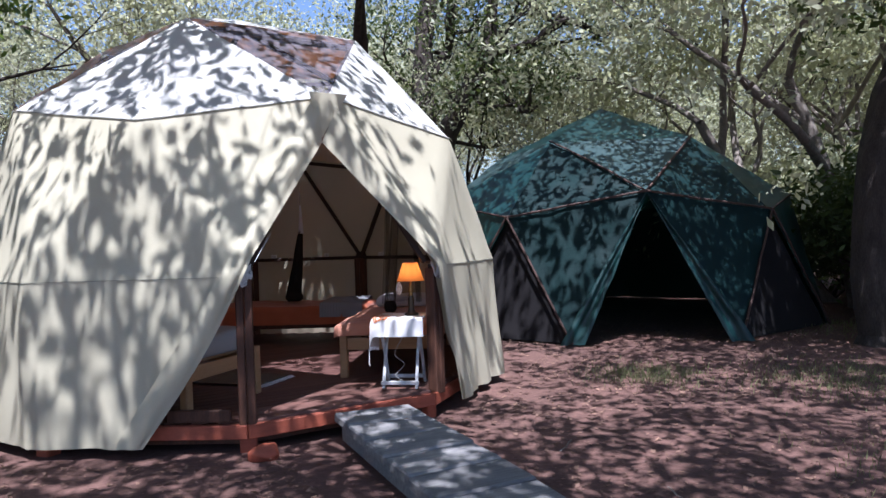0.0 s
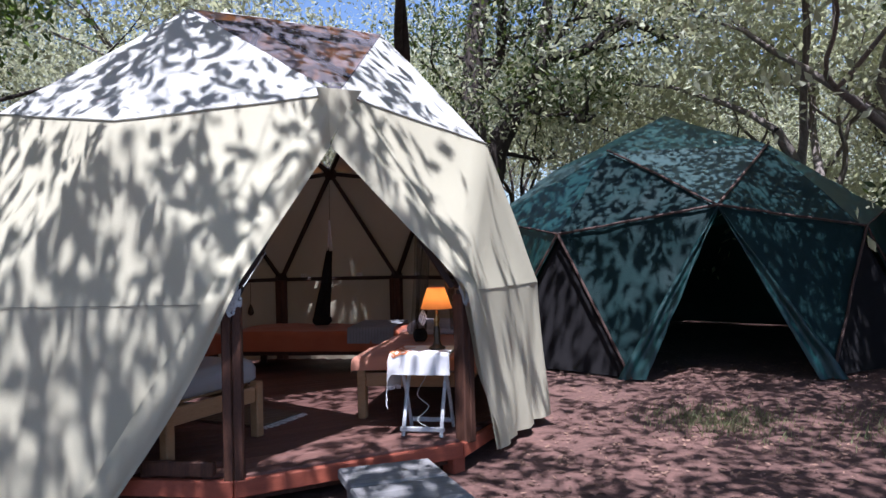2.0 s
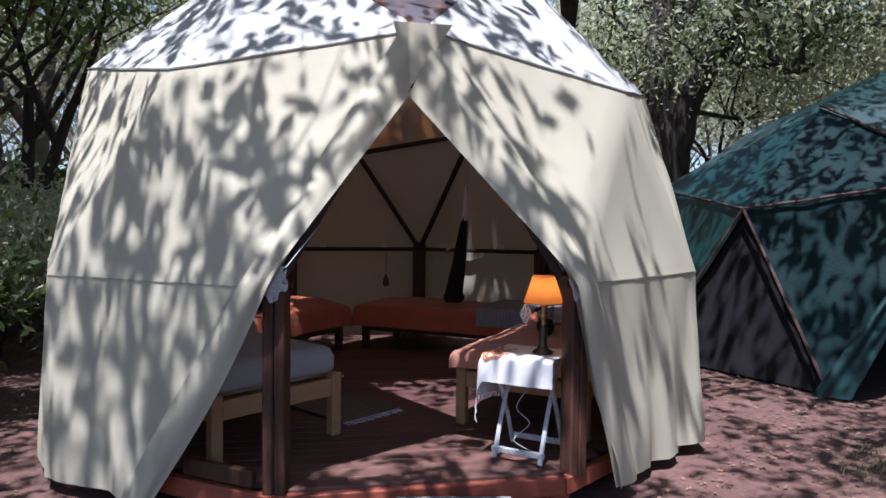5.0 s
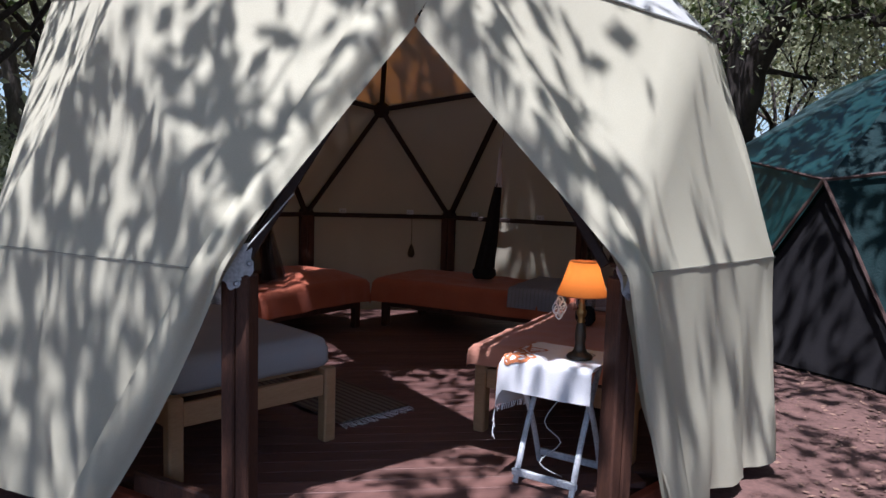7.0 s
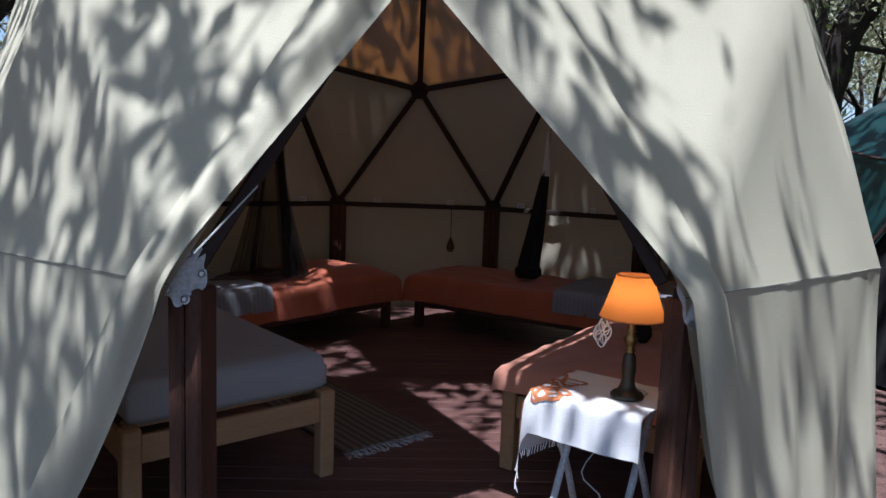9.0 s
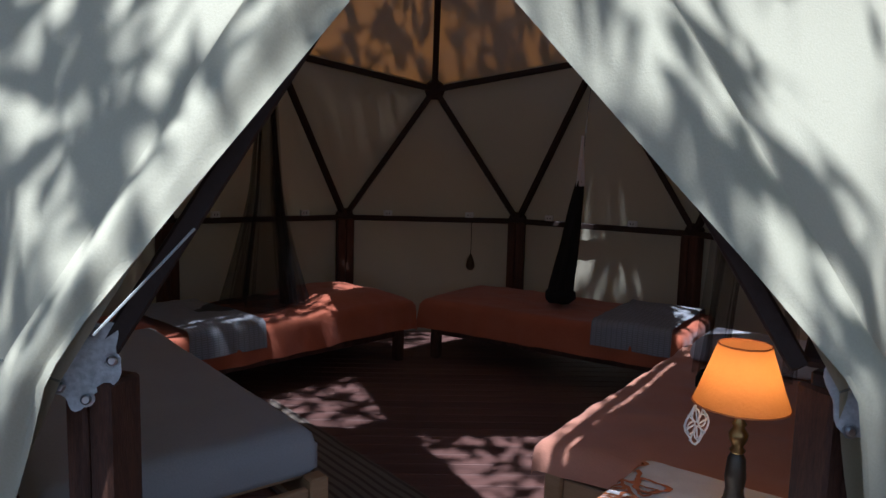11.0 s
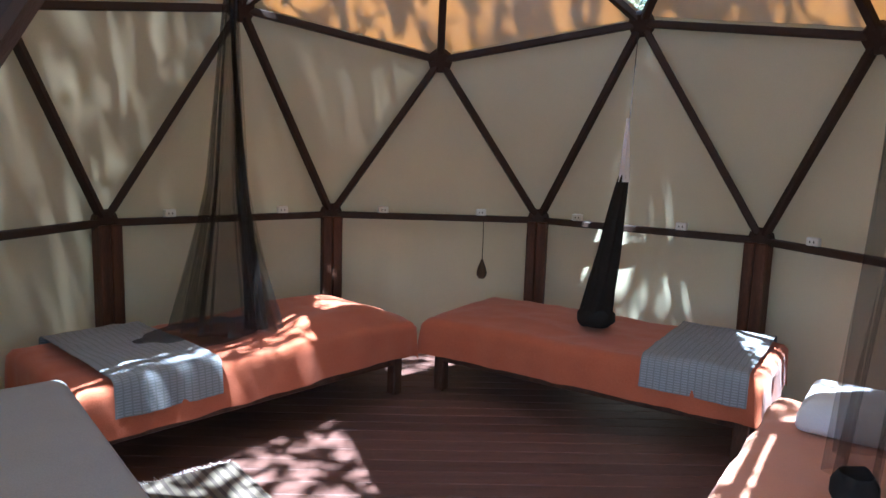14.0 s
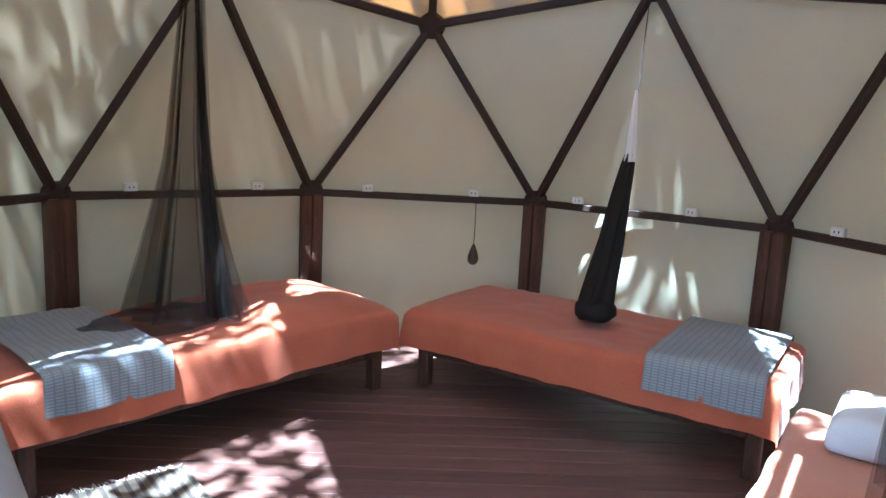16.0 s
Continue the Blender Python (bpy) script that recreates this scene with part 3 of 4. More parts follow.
shrubs = [
    tree("pale bushy undergrowth shrub", 21, 2.6, 0.04, 3, 26, 0.32, 0.055, LEAFPALE, BARK, pose(12, 4.5, 0), stems=4, split=0.9),
    tree("dark green leafy undergrowth shrub", 22, 2.2, 0.035, 3, 26, 0.3, 0.055, LEAF, BARK, pose(-5, 6, 0), stems=4, split=0.9),
]
for o in kinds + shrubs:
    tagged(o, group=GROUP)
    o.location.z = ground_height(o.location.x, o.location.y)


def blocked(x, y, gap):
    if abs((x - 4.2) * 0.84 - (y - 4.0) * 0.54) < 1.9 and 0 < (x - 1.5) * 0.54 + (y - 1.5) * 0.84 < 7.5:
        return True
    if math.hypot(x, y) < 2.6 + gap or math.hypot(x - 6.86, y - 1.66) < 3.5 + gap:
        return True
    return abs(x + 0.8 - (y + 6) * 0.3) < 5.0 and y < -1 or y < -3 and x > -5 and x < 9


placed = [(9, 13), (2, 15), (14, 9), (-6, 11)]
tries = 0
while len(placed) < 80 and tries < 4000:
    tries += 1
    a, r = random.uniform(-40, 180), random.uniform(8, 32) if random.random() < 0.75 else random.uniform(6.5, 14)
    x, y = 2 + r * math.cos(radians(a)), r * math.sin(radians(a))
    if blocked(x, y, 2.4) or any(math.hypot(x - p, y - q) < 2.6 for p, q in placed):
        continue
    placed.append((x, y))
    s = random.uniform(0.8, 1.25)
    ob = copy_thing(random.choice(kinds), pose(x, y, ground_height(x, y), 0, 0, random.uniform(0, 360)))
    ob.scale = (s, s, s * random.uniform(0.9, 1.15))
tries, count = 0, 0
low_placed = [(12, 4.5), (-5, 6)]
while count < 85 and tries < 4000:
    tries += 1
    a, r = random.uniform(-40, 190), random.uniform(6, 24)
    x, y = 2 + r * math.cos(radians(a)), r * math.sin(radians(a))
    if blocked(x, y, 1.0) or any(math.hypot(x - p, y - q) < 1.6 for p, q in low_placed):
        continue
    low_placed.append((x, y))
    count += 1
    s = random.uniform(0.7, 1.3)
    ob = copy_thing(random.choice(shrubs), pose(x, y, ground_height(x, y), 0, 0, random.uniform(0, 360)))
    ob.scale = (s, s, s)

# close wood on the far side of the green tent
for x, y, rot, kind in ((13.6, 0.2, 10, 0), (15.4, 3.0, 80, 2), (17.0, -2.2, 150, 3), (14.6, -4.6, 220, 0), (18.5, 0.8, 300, 1), (12.4, 6.6, 30, 2), (20.5, -4.0, 200, 1)):
    copy_thing(kinds[kind], pose(x, y, ground_height(x, y), 0, 0, rot))
for x, y, rot in ((12.0, -1.0, 20), (13.0, 2.2, 140), (14.2, -2.4, 260), (12.6, -4.0, 70), (15.8, -0.4, 200), (11.6, 3.6, 310), (16.5, -4.8, 100), (15.2, 1.4, 40)):
    ob = copy_thing(shrubs[int(rot) % 2 if rot > 100 else 0], pose(x, y, ground_height(x, y), 0, 0, rot))
    ob.scale = (1.25, 1.25, 1.3)

# dark gnarled tree behind the tents, and the trunk beside the green tent
gnarled = thing("tree", "large dark gnarled tree with forked trunk", "tree", pose(5.9, 5.7, 0))
RIGHT, AWAY = Vector((0.84, -0.54, 0)), Vector((0.54, 0.84, 0))
rng, tips = random.Random(31), []
bm = bmesh.new()


def limb(points, radii, twigs, size):
    """A crooked limb through (sideways, height) points, with twigs along it."""
    pts = [RIGHT * a + AWAY * (0.25 * math.sin(i * 1.7)) + Vector((0, 0, z)) for i, (a, z) in enumerate(points)]
    fine, rad = [], []
    for i in range(len(pts) - 1):
        p0, p1, p2, p3 = pts[max(i - 1, 0)], pts[i], pts[i + 1], pts[min(i + 2, len(pts) - 1)]
        for t in (0, 0.25, 0.5, 0.75):
            q = 0.5 * ((2 * p1) + (p2 - p0) * t + (2 * p0 - 5 * p1 + 4 * p2 - p3) * t * t + (3 * p1 - p0 - 3 * p2 + p3) * t ** 3)
            fine.append(q + Vector((rng.uniform(-1, 1), rng.uniform(-1, 1), 0)) * 0.05)
            rad.append((radii[i] * (1 - t) + radii[i + 1] * t) * rng.uniform(0.9, 1.12))
    tube(bm, fine, rad, 10, caps=False)
    for k in range(twigs):
        p = fine[int(len(fine) * (0.35 + 0.65 * k / twigs))]
        a = rng.uniform(0, 2 * math.pi)
        grow(bm, tips, p, Vector((math.cos(a), math.sin(a), rng.uniform(-0.3, 0.7))).normalized(), size * rng.uniform(0.7, 1.3), 0.05, 2, rng, 0.45)


limb([(-0.1, -0.2), (-0.05, 1.5), (-0.15, 3.2), (-0.25, 4.6), (-0.1, 6.2), (0.2, 8.0)], [0.34, 0.29, 0.27, 0.24, 0.2, 0.12], 7, 1.5)
limb([(0.0, 0.8), (0.05, 2.2), (0.25, 3.5), (0.75, 4.6), (1.2, 5.4), (1.35, 6.4), (1.8, 7.6)], [0.27, 0.25, 0.23, 0.2, 0.17, 0.13, 0.08], 6, 1.3)
limb([(0.95, 5.0), (1.5, 5.5), (2.1, 5.55), (2.9, 6.0), (3.9, 5.8), (4.7, 6.1)], [0.13, 0.11, 0.1, 0.08, 0.06, 0.03], 8, 1.2)
limb([(1.2, 5.3), (1.55, 4.9), (1.75, 4.3), (2.0, 4.1), (2.3, 4.3)], [0.1, 0.09, 0.07, 0.05, 0.03], 4, 0.7)
limb([(-0.2, 4.8), (0.3, 5.5), (0.45, 6.4), (0.3, 7.4)], [0.14, 0.12, 0.1, 0.06], 4, 1.2)
part("trunk", bm, BARK, gnarled, smooth=True)
crown = new("crown", leaves_mesh("crown", tips, 9, 0.35, 0.05, np.random.default_rng(31), LEAF))
crown.parent = gnarled
tree("thick dark tree trunk beside the green tent", 32, 9, 0.34, 4, 10, 1.0, 0.085, LEAF, BARK, pose(7.0, -2.95, 0), bend=0.5, sprigs=1, sprig=0.2)
tree("pale twisted tree behind the green tent", 33, 7.5, 0.15, 4, 12, 0.5, 0.08, LEAFPALE, BARKPALE, pose(12.2, 1.2, 0), bend=1.0, stems=2)
tree("leafy green tree beside the cream tent", 34, 6.5, 0.1, 4, 20, 0.45, 0.06, LEAFGREEN, BARK, pose(-4.6, 2.2, 0), bend=0.5, stems=2)

# tall trees added mostly out of view, whose crowns dapple the clearing with shade
shade = tree("added tall tree whose dense crown dapples the clearing with shade", 41, 10, 0.2, 4, 11, 1.0, 0.085, LEAF, BARK, pose(-5.4, -9.2, 0), bend=0.6, sprigs=4, sprig=0.15)
tagged(shade, group="tall shade trees")
for x, y, lean_x, lean_y, rot, s in (
        (-5.7, -2.6, 0, 17, 40, 1.0), (-6.4, -5.8, 0, 14, 264, 0.95), (-0.4, -11.2, -12, 0, 70, 1.0),
        (4.6, -10.6, -8, 0, 160, 1.0), (-5.6, 4.4, 12, 4, 35, 1.05), (3.8, 5.6, 17, 0, 130, 1.1), 
        (11.6, -4.8, 0, -10, 95, 0.95), (6.2, -8.2, -14, 0, 330, 0.9), (7.4, -6.4, -4, 0, 75, 0.9), 
        (3.0, -13.0, -4, 0, 200, 1.0), (4.2, -8.5, 0, 4, 100, 0.95)):
    ob = copy_thing(shade, pose(x, y, 0, lean_x, lean_y, 0) @ pose(0, 0, 0, 0, 0, rot))
    ob.scale = (s, s, s)

# two more added trees, leaning so that their pale crowns shade the green tent
pale = tree("added tall tree, its pale sage crown leaning to shade the green tent", 42, 10, 0.18, 4, 18, 1.0, 0.058, LEAFPALE, BARKPALE, pose(11.2, 0.2, 0, 0, -30, 310), bend=0.6, sprigs=3, sprig=0.17)
tagged(pale, group="tall shade trees")
for x, y, lean_x, lean_y, rot, s in ((10.6, -0.8, 0, -26, 140, 1.0),):
    ob = copy_thing(pale, pose(x, y, 0, lean_x, lean_y, 0) @ pose(0, 0, 0, 0, 0, rot))
    ob.scale = (s, s, s)

# ---- beds ----
def bed_frame(ob, w, length, h=0.4):
    """Low pine bed frame: x along the foot edge, y along the bed, z from the floor."""
    for x in (0.035, w - 0.035):
        for y in (0.035, length - 0.035):
            bm = bmesh.new()
            box(bm, 0.07, 0.07, h if y < 1 else h + 0.0, Matrix.Translation((x, y, h / 2)), 0.008)
            part("leg", bm, PINE, ob)
    for x in (0.02, w - 0.02):
        bm = bmesh.new()
        box(bm, 0.03, length - 0.14, 0.11, Matrix.Translation((x, length / 2, h - 0.09)), 0.005)
        part("side_rail", bm, PINE, ob)
    for y in (0.03, length - 0.03):
        bm = bmesh.new()
        box(bm, w - 0.14, 0.03, 0.11, Matrix.Translation((w / 2, y, h - 0.09)), 0.005)
        part("end_rail", bm, PINE, ob)
    for k in range(9):
        bm = bmesh.new()
        box(bm, w - 0.08, 0.07, 0.018, Matrix.Translation((w / 2, 0.14 + k * (length - 0.28) / 8, h - 0.025)), 0.003)
        part("slat", bm, PINE, ob)


def soft_block(x0, x1, y0, y1, z0, z1, r=0.05, seed=0.0, lump=0.008, n=14, m=18):
    """A rounded soft block such as a mattress, as one closed mesh."""
    bm = bmesh.new()
    top = {}

    def shape(u, v, s):
        x, y = x0 + (x1 - x0) * u, y0 + (y1 - y0) * v
        ex, ey = min(u, 1 - u) * (x1 - x0), min(v, 1 - v) * (y1 - y0)
        e = min(ex, ey)
        drop = r - math.sqrt(max(0.0, r * r - max(0.0, r - e) ** 2)) if e < r else 0.0
        z = z1 - drop + lump * noise.noise(Vector((x * 4, y * 4, seed))) * min(1, e / r)
        return Vector((x, y, z if s else z0 + drop * 0.6))

    def axis(k):
        t = [0, 0.012, 0.03, 0.06]
        return t + [0.06 + 0.88 * (i + 1) / k for i in range(k - 1)] + [1 - a for a in reversed(t)]
    us, vs_ = axis(n), axis(m)
    for s in (1, 0):
        g = [[bm.verts.new(shape(u, v, s)) for v in vs_] for u in us]
        for i in range(len(us) - 1):
            for j in range(len(vs_) - 1):
                q = (g[i][j], g[i + 1][j], g[i + 1][j + 1], g[i][j + 1])
                bm.faces.new(q if s else q[::-1])
        top[s] = g
    a, b = top[1], top[0]
    n1, m1 = len(us) - 1, len(vs_) - 1
    loop = [(i, 0) for i in range(n1)] + [(n1, j) for j in range(m1)] + [(i, m1) for i in range(n1, 0, -1)] + [(0, j) for j in range(m1, 0, -1)]
    for (i, j), (k, l) in zip(loop, loop[1:] + loop[:1]):
        bm.faces.new((b[i][j], b[k][l], a[k][l], a[i][j]))
    return bm


def drape(w, length, z1, hang, bumps, seed, y0=0.0, lift=0.012, nu=44, nv=64, flare=0.03, end_hang=True, bottom_wave=0.02, uv=None, side2=True):
    """A cover over a mattress whose sides hang down: bumps are (y centre, y width, height) pillows under it."""
    bm = bmesh.new()
    total = w + (2 if side2 else 1) * hang
    e0 = hang if end_hang else 0.0
    span = length + 2 * e0

    def fold(t, size, drop):
        """Distance past the edge: returns (outward, down) with a rounded corner."""
        if t <= 0:
            return 0.0, 0.0
        r = 0.045
        arc = r * math.pi / 2
        if t < arc:
            a = t / r
            return r * math.sin(a), r * (1 - math.cos(a))
        return r + (t - arc) * 0.06, r + (t - arc)

    def f(u, v):
        a = u * total - hang
        b = v * span - e0
        x, y, z = min(max(a, 0), w), min(max(b, 0), length), z1 + lift
        for c, d, hgt in bumps:
            z += hgt * math.exp(-((y - c) / d) ** 4) * math.exp(-(((x - w / 2) / (w * 0.46)) ** 6))
        ox, dx = fold(-a, 0, 0) if a < 0 else fold(a - w, 0, 0)
        oy, dy = fold(-b, 0, 0) if b < 0 else fold(b - length, 0, 0)
        down = max(dx, dy) + 0.25 * min(dx, dy)
        p = Vector((x + (-ox if a < 0 else ox), y0 + y + (-oy if b < 0 else oy), z))
        wave = noise.noise(Vector((p.x * 5 + seed, p.y * 5, seed))) + 0.5 * noise.noise(Vector((p.x * 13, p.y * 13 + seed, 2)))
        k = min(1.0, down / 0.15)
        out = Vector((-1 if a < 0 else (1 if a > w else 0), -1 if b < 0 else (1 if b > length else 0), 0))
        p += out * flare * k * wave + Vector((0, 0, (0.011 * wave + 0.006 * noise.ridged_multi_fractal(Vector((p.x * 4, p.y * 4, seed)), 1.0, 2.0, 4, 0.9, 2.0)) * (1 - k)))
        p.z -= down * (1 + bottom_wave * 3 * noise.noise(Vector((p.x * 2.5, p.y * 2.5, seed + 9))))
        return p
    grid(bm, nu, nv, f, uv)
    return bm


BEDS = "beds round the dome"
# bare bed beside the door: its foot edge faces the door
bed = thing("bed", "low pine bed with bare grey sheeted mattress", "bed", pose(-1.10, -2.02, FLOOR, 0, 0, 36.9), BEDS)
bed_frame(bed, 0.9, 1.9)
part("mattress", soft_block(0.03, 0.88, 0.05, 1.88, 0.385, 0.565, 0.06, 1.0), MATTRESS, bed, "bare mattress in a pale grey fitted sheet", smooth=True)

# bed with salmon sheet and pillow, mirrored across the door
bed = thing("bed", "low pine bed with salmon sheet and white pillow", "bed", pose(0.38, -1.38, FLOOR, 0, 0, -36.9), BEDS)
bed_frame(bed, 0.9, 1.9)
part("mattress", soft_block(0.03, 0.87, 0.05, 1.88, 0.385, 0.48, 0.05, 2.0), MATTRESS, bed, smooth=True)
part("sheet", drape(0.9, 1.84, 0.475, 0.13, [(0.3, 0.28, 0.02)], 3.0, y0=0.03, end_hang=True), SALMON, bed, "salmon pink cotton sheet", smooth=True)
pil = tagged(part("pillow", soft_block(0, 0.62, 0, 0.4, 0, 0.13, 0.06, 5.0, 0.02), PILLOW, smooth=True), "white cotton pillow on the salmon sheet", "pillow")
pil.matrix_basis = pose(0.38, -1.38, FLOOR, 0, 0, -36.9) @ pose(0.1, 1.44, 0.495)

# two orange beds at the back

def long_bed(label, origin, deg, w, length, bumps, seed):
    """Bed lying sideways: x runs along the front edge, y to the back."""
    ob = thing("bed", label, "bed", pose(origin[0], origin[1], FLOOR, 0, 0, deg), BEDS)
    for x in (0.05, length - 0.05):
        for y in (0.05, w - 0.05):
            bm = bmesh.new()
            box(bm, 0.07, 0.07, 0.3, Matrix.Translation((x, y, 0.15)), 0.008)
            part("leg", bm, DARKWOOD, ob)
    for y in (0.03, w - 0.03):
        bm = bmesh.new()
        box(bm, length - 0.16, 0.03, 0.09, Matrix.Translation((length / 2, y, 0.24)), 0.005)
        part("side_rail", bm, DARKWOOD, ob)
    for k in range(9):
        bm = bmesh.new()
        box(bm, 0.07, w - 0.06, 0.018, Matrix.Translation((0.14 + k * (length - 0.28) / 8, w / 2, 0.292)), 0.003)
        part("slat", bm, DARKWOOD, ob)
    part("mattress", soft_block(0.02, length - 0.02, 0.03, w - 0.03, 0.302, 0.45, 0.05, seed), MATTRESS, ob, smooth=True)
    bm = drape(w, length, 0.45, 0.24, bumps, seed, y0=0.0, bottom_wave=0.009)
    bmesh.ops.transform(bm, matrix=Matrix(((0, 1, 0, 0), (1, 0, 0, 0), (0, 0, 1, 0), (0, 0, 0, 1))), verts=bm.verts)
    bmesh.ops.reverse_faces(bm, faces=bm.faces)
    part("bed_cover", bm, ORANGE, ob, "rumpled orange cotton bed cover", smooth=True)
    return ob


ONE, TWO = ((-1.49, 0.08), 45.5), ((-0.02, 1.5), -34.9)
long_bed("low bed with orange cover and net over it", *ONE, 0.85, 1.88, [(1.47, 0.4, 0.085)], 11.0)
long_bed("low bed with smooth orange cover", *TWO, 0.82, 1.88, [(0.4, 0.36, 0.025)], 14.0)


def towel(origin, deg, x0, x1, w, hang):
    bm = drape(w, x1 - x0, 0.478, hang, [], x0 * 7, y0=x0, lift=0.016, nu=40, nv=18, end_hang=False, flare=0.03, uv=(w + 2 * hang, x1 - x0))
    bmesh.ops.transform(bm, matrix=Matrix(((0, 1, 0, 0), (1, 0, 0, 0), (0, 0, 1, 0), (0, 0, 0, 1))), verts=bm.verts)
    ob = tagged(part("folded_towel", bm, TOWEL, smooth=True), "grey checked woven towel laid across the bed", "towel", "towels on the beds")
    ob.matrix_basis = pose(origin[0], origin[1], FLOOR, 0, 0, deg) @ Matrix.Translation((0, -0.012, 0.012))


towel(*ONE, 0.1, 0.6, 0.84, 0.2)
towel(*TWO, 1.34, 1.86, 0.8, 0.2)
# ---- rug ----
bm = bmesh.new()
grid(bm, 12, 40, lambda u, v: Vector((u * 0.52, v * 1.7, 0.008 + 0.006 * noise.noise(Vector((u * 3, v * 9, 0))) + 0.004)), uv=(0.52, 1.7))
rug = thing("rug", "striped woven rag rug with fringed ends", "rug", pose(-0.36, -1.27, FLOOR, 0, 0, 36.9))
weave = part("weave", bm, striped("rug_weave", (0.2, 0.165, 0.125), (0.085, 0.065, 0.055), 0.045, 0.4, 0), rug)
sol = weave.modifiers.new("thick", "SOLIDIFY")
sol.thickness, sol.offset = 0.008, 1
bm = bmesh.new()
random.seed(3)
for end in (0, 1.7):
    for k in range(52):
        s = 0.005 + k * 0.01
        d = (-1 if end == 0 else 1) * random.uniform(0.05, 0.08)
        tube(bm, [(s, end, 0.01), (s + random.uniform(-0.01, 0.01), end + d * 0.5, 0.006), (s + random.uniform(-0.02, 0.02), end + d, 0.004)], 0.0018, 3)
tagged(part("fringe", bm, CREAMCLOTH, rug), kind="stuff")

# ---- side table, cloth, lamp ----
TM = pose(0.66, -2.06, FLOOR, 0, 0, -40)
table = thing("folding_table", "small folding table with crossed pale wooden legs", "table", TM)
TH = 0.6
bm = bmesh.new()
box(bm, 0.4, 0.33, 0.02, Matrix.Translation((0, 0, TH - 0.012)), 0.006)
part("tabletop", bm, WHITEPAINT, table)
for x in (-0.16, 0.16):
    for s in (-1, 1):
        bm = bmesh.new()
        pts = [Vector((x * (1 if s > 0 else 0.86), s * (0.16 - 0.32 * t), 0.012 + (TH - 0.03) * t)) + Vector((0, 0.03 * math.sin(math.pi * t) * s, 0)) for t in [k / 8 for k in range(9)]]
        tube(bm, pts, 0.014, 8)
        part("leg", bm, WHITEPAINT, table)
for y, z in ((-0.15, 0.06), (0.15, 0.06)):
    bm = bmesh.new()
    box(bm, 0.32, 0.02, 0.035, Matrix.Translation((0, y, z)), 0.006)
    part("crossbar", bm, WHITEPAINT, table)

cloth = thing("table_cloth", "white cloth with rust coloured print on the side table", "cloth", TM @ Matrix.Translation((0, 0, TH)))
CW, CD = 0.43, 0.36


def cloth_f(u, v):
    a, b = -0.33 + 0.58 * u, -0.34 + 0.52 * v
    x, y, z = max(a, -0.212), max(b, -0.175), 0.006
    if a < -0.212:
        t = -0.212 - a
        x, z = -0.212 - min(t, 0.02) - 0.08 * t, z - t * 2.0 * (0.9 + 0.35 * v)
        y += 0.02 * noise.noise(Vector((a * 14, v * 6, 0))) * t * 10
    if b < -0.175:
        t = -0.175 - b
        y, z = -0.175 - min(t, 0.015) - 0.05 * t, z - t * 0.95
        x += 0.015 * noise.noise(Vector((u * 8, 2, t))) * t * 10
        y += 0.03 * noise.noise(Vector((u * 5, 7, 0))) * min(1, t * 8)
    return Vector((min(x, 0.215), y, z + 0.003 * noise.noise(Vector((x * 20, y * 20, 0)))))


bm = bmesh.new()
grid(bm, 40, 34, cloth_f)
body = part("cloth_sheet", bm, CREAMCLOTH, cloth, smooth=True)
bm = bmesh.new()
random.seed(8)


def on_cloth(u, v):
    p = cloth_f(u, v)
    e1, e2 = cloth_f(u + 0.01, v) - p, cloth_f(u, v + 0.01) - p
    nrm = e1.cross(e2).normalized()
    return p + nrm * 0.004


for c in range(17):
    bm = bmesh.new()
    cu, cv = random.uniform(0.04, 0.36), random.uniform(0.25, 0.95)
    r1 = random.uniform(0.05, 0.1)
    ring = []
    for k in range(15):
        a = 2 * math.pi * k / 14
        wob = 1 + 0.25 * math.sin(3 * a + c)
        ring.append((cu + r1 * wob * math.cos(a), cv + r1 * wob * math.sin(a)))
    for (u1, v1), (u2, v2) in zip(ring, ring[1:]):
        def clampd(t):
            return min(0.985, max(0.015, t))
        q = [on_cloth(clampd(u), clampd(v)) for u, v in ((u1, v1), (u2, v2), (cu + (u2 - cu) * 0.7, cv + (v2 - cv) * 0.7), (cu + (u1 - cu) * 0.7, cv + (v1 - cv) * 0.7))]
        bm.faces.new([bm.verts.new(p) for p in q])
    part("print", bm, RUSTPRINT, cloth, "rust coloured looping print")
bm = bmesh.new()
for k in range(30):
    p = cloth_f(0.0, k / 29)
    tube(bm, [p, p + Vector((random.uniform(-0.008, 0.008), random.uniform(-0.008, 0.008), -0.03))], 0.0022, 3)
tagged(part("fringe", bm, CREAMCLOTH, cloth), kind="stuff")

lamp = thing("table_lamp", "lit table lamp with amber shade and turned bronze stem", "lamp", pose(0.72, -2.13, FLOOR + TH + 0.009))
bm = bmesh.new()
lathe(bm, [(0.0, 0.0), (0.058, 0.0), (0.06, 0.008), (0.052, 0.018), (0.035, 0.026), (0.026, 0.045), (0.022, 0.07), (0.026, 0.1), (0.022, 0.15), (0.014, 0.165)], 24)
part("base", bm, DARKMETAL, lamp, smooth=True)
bm = bmesh.new()
lathe(bm, [(0.014, 0.163), (0.02, 0.172), (0.013, 0.182), (0.022, 0.2), (0.024, 0.215), (0.013, 0.232), (0.018, 0.24), (0.012, 0.25), (0.012, 0.31), (0.008, 0.315), (0.0, 0.315)], 24)
part("stem", bm, BRASS, lamp, smooth=True)
bm = bmesh.new()
n = 40
prof = [(0.115, 0.29), (0.1, 0.33), (0.083, 0.38), (0.062, 0.44)]
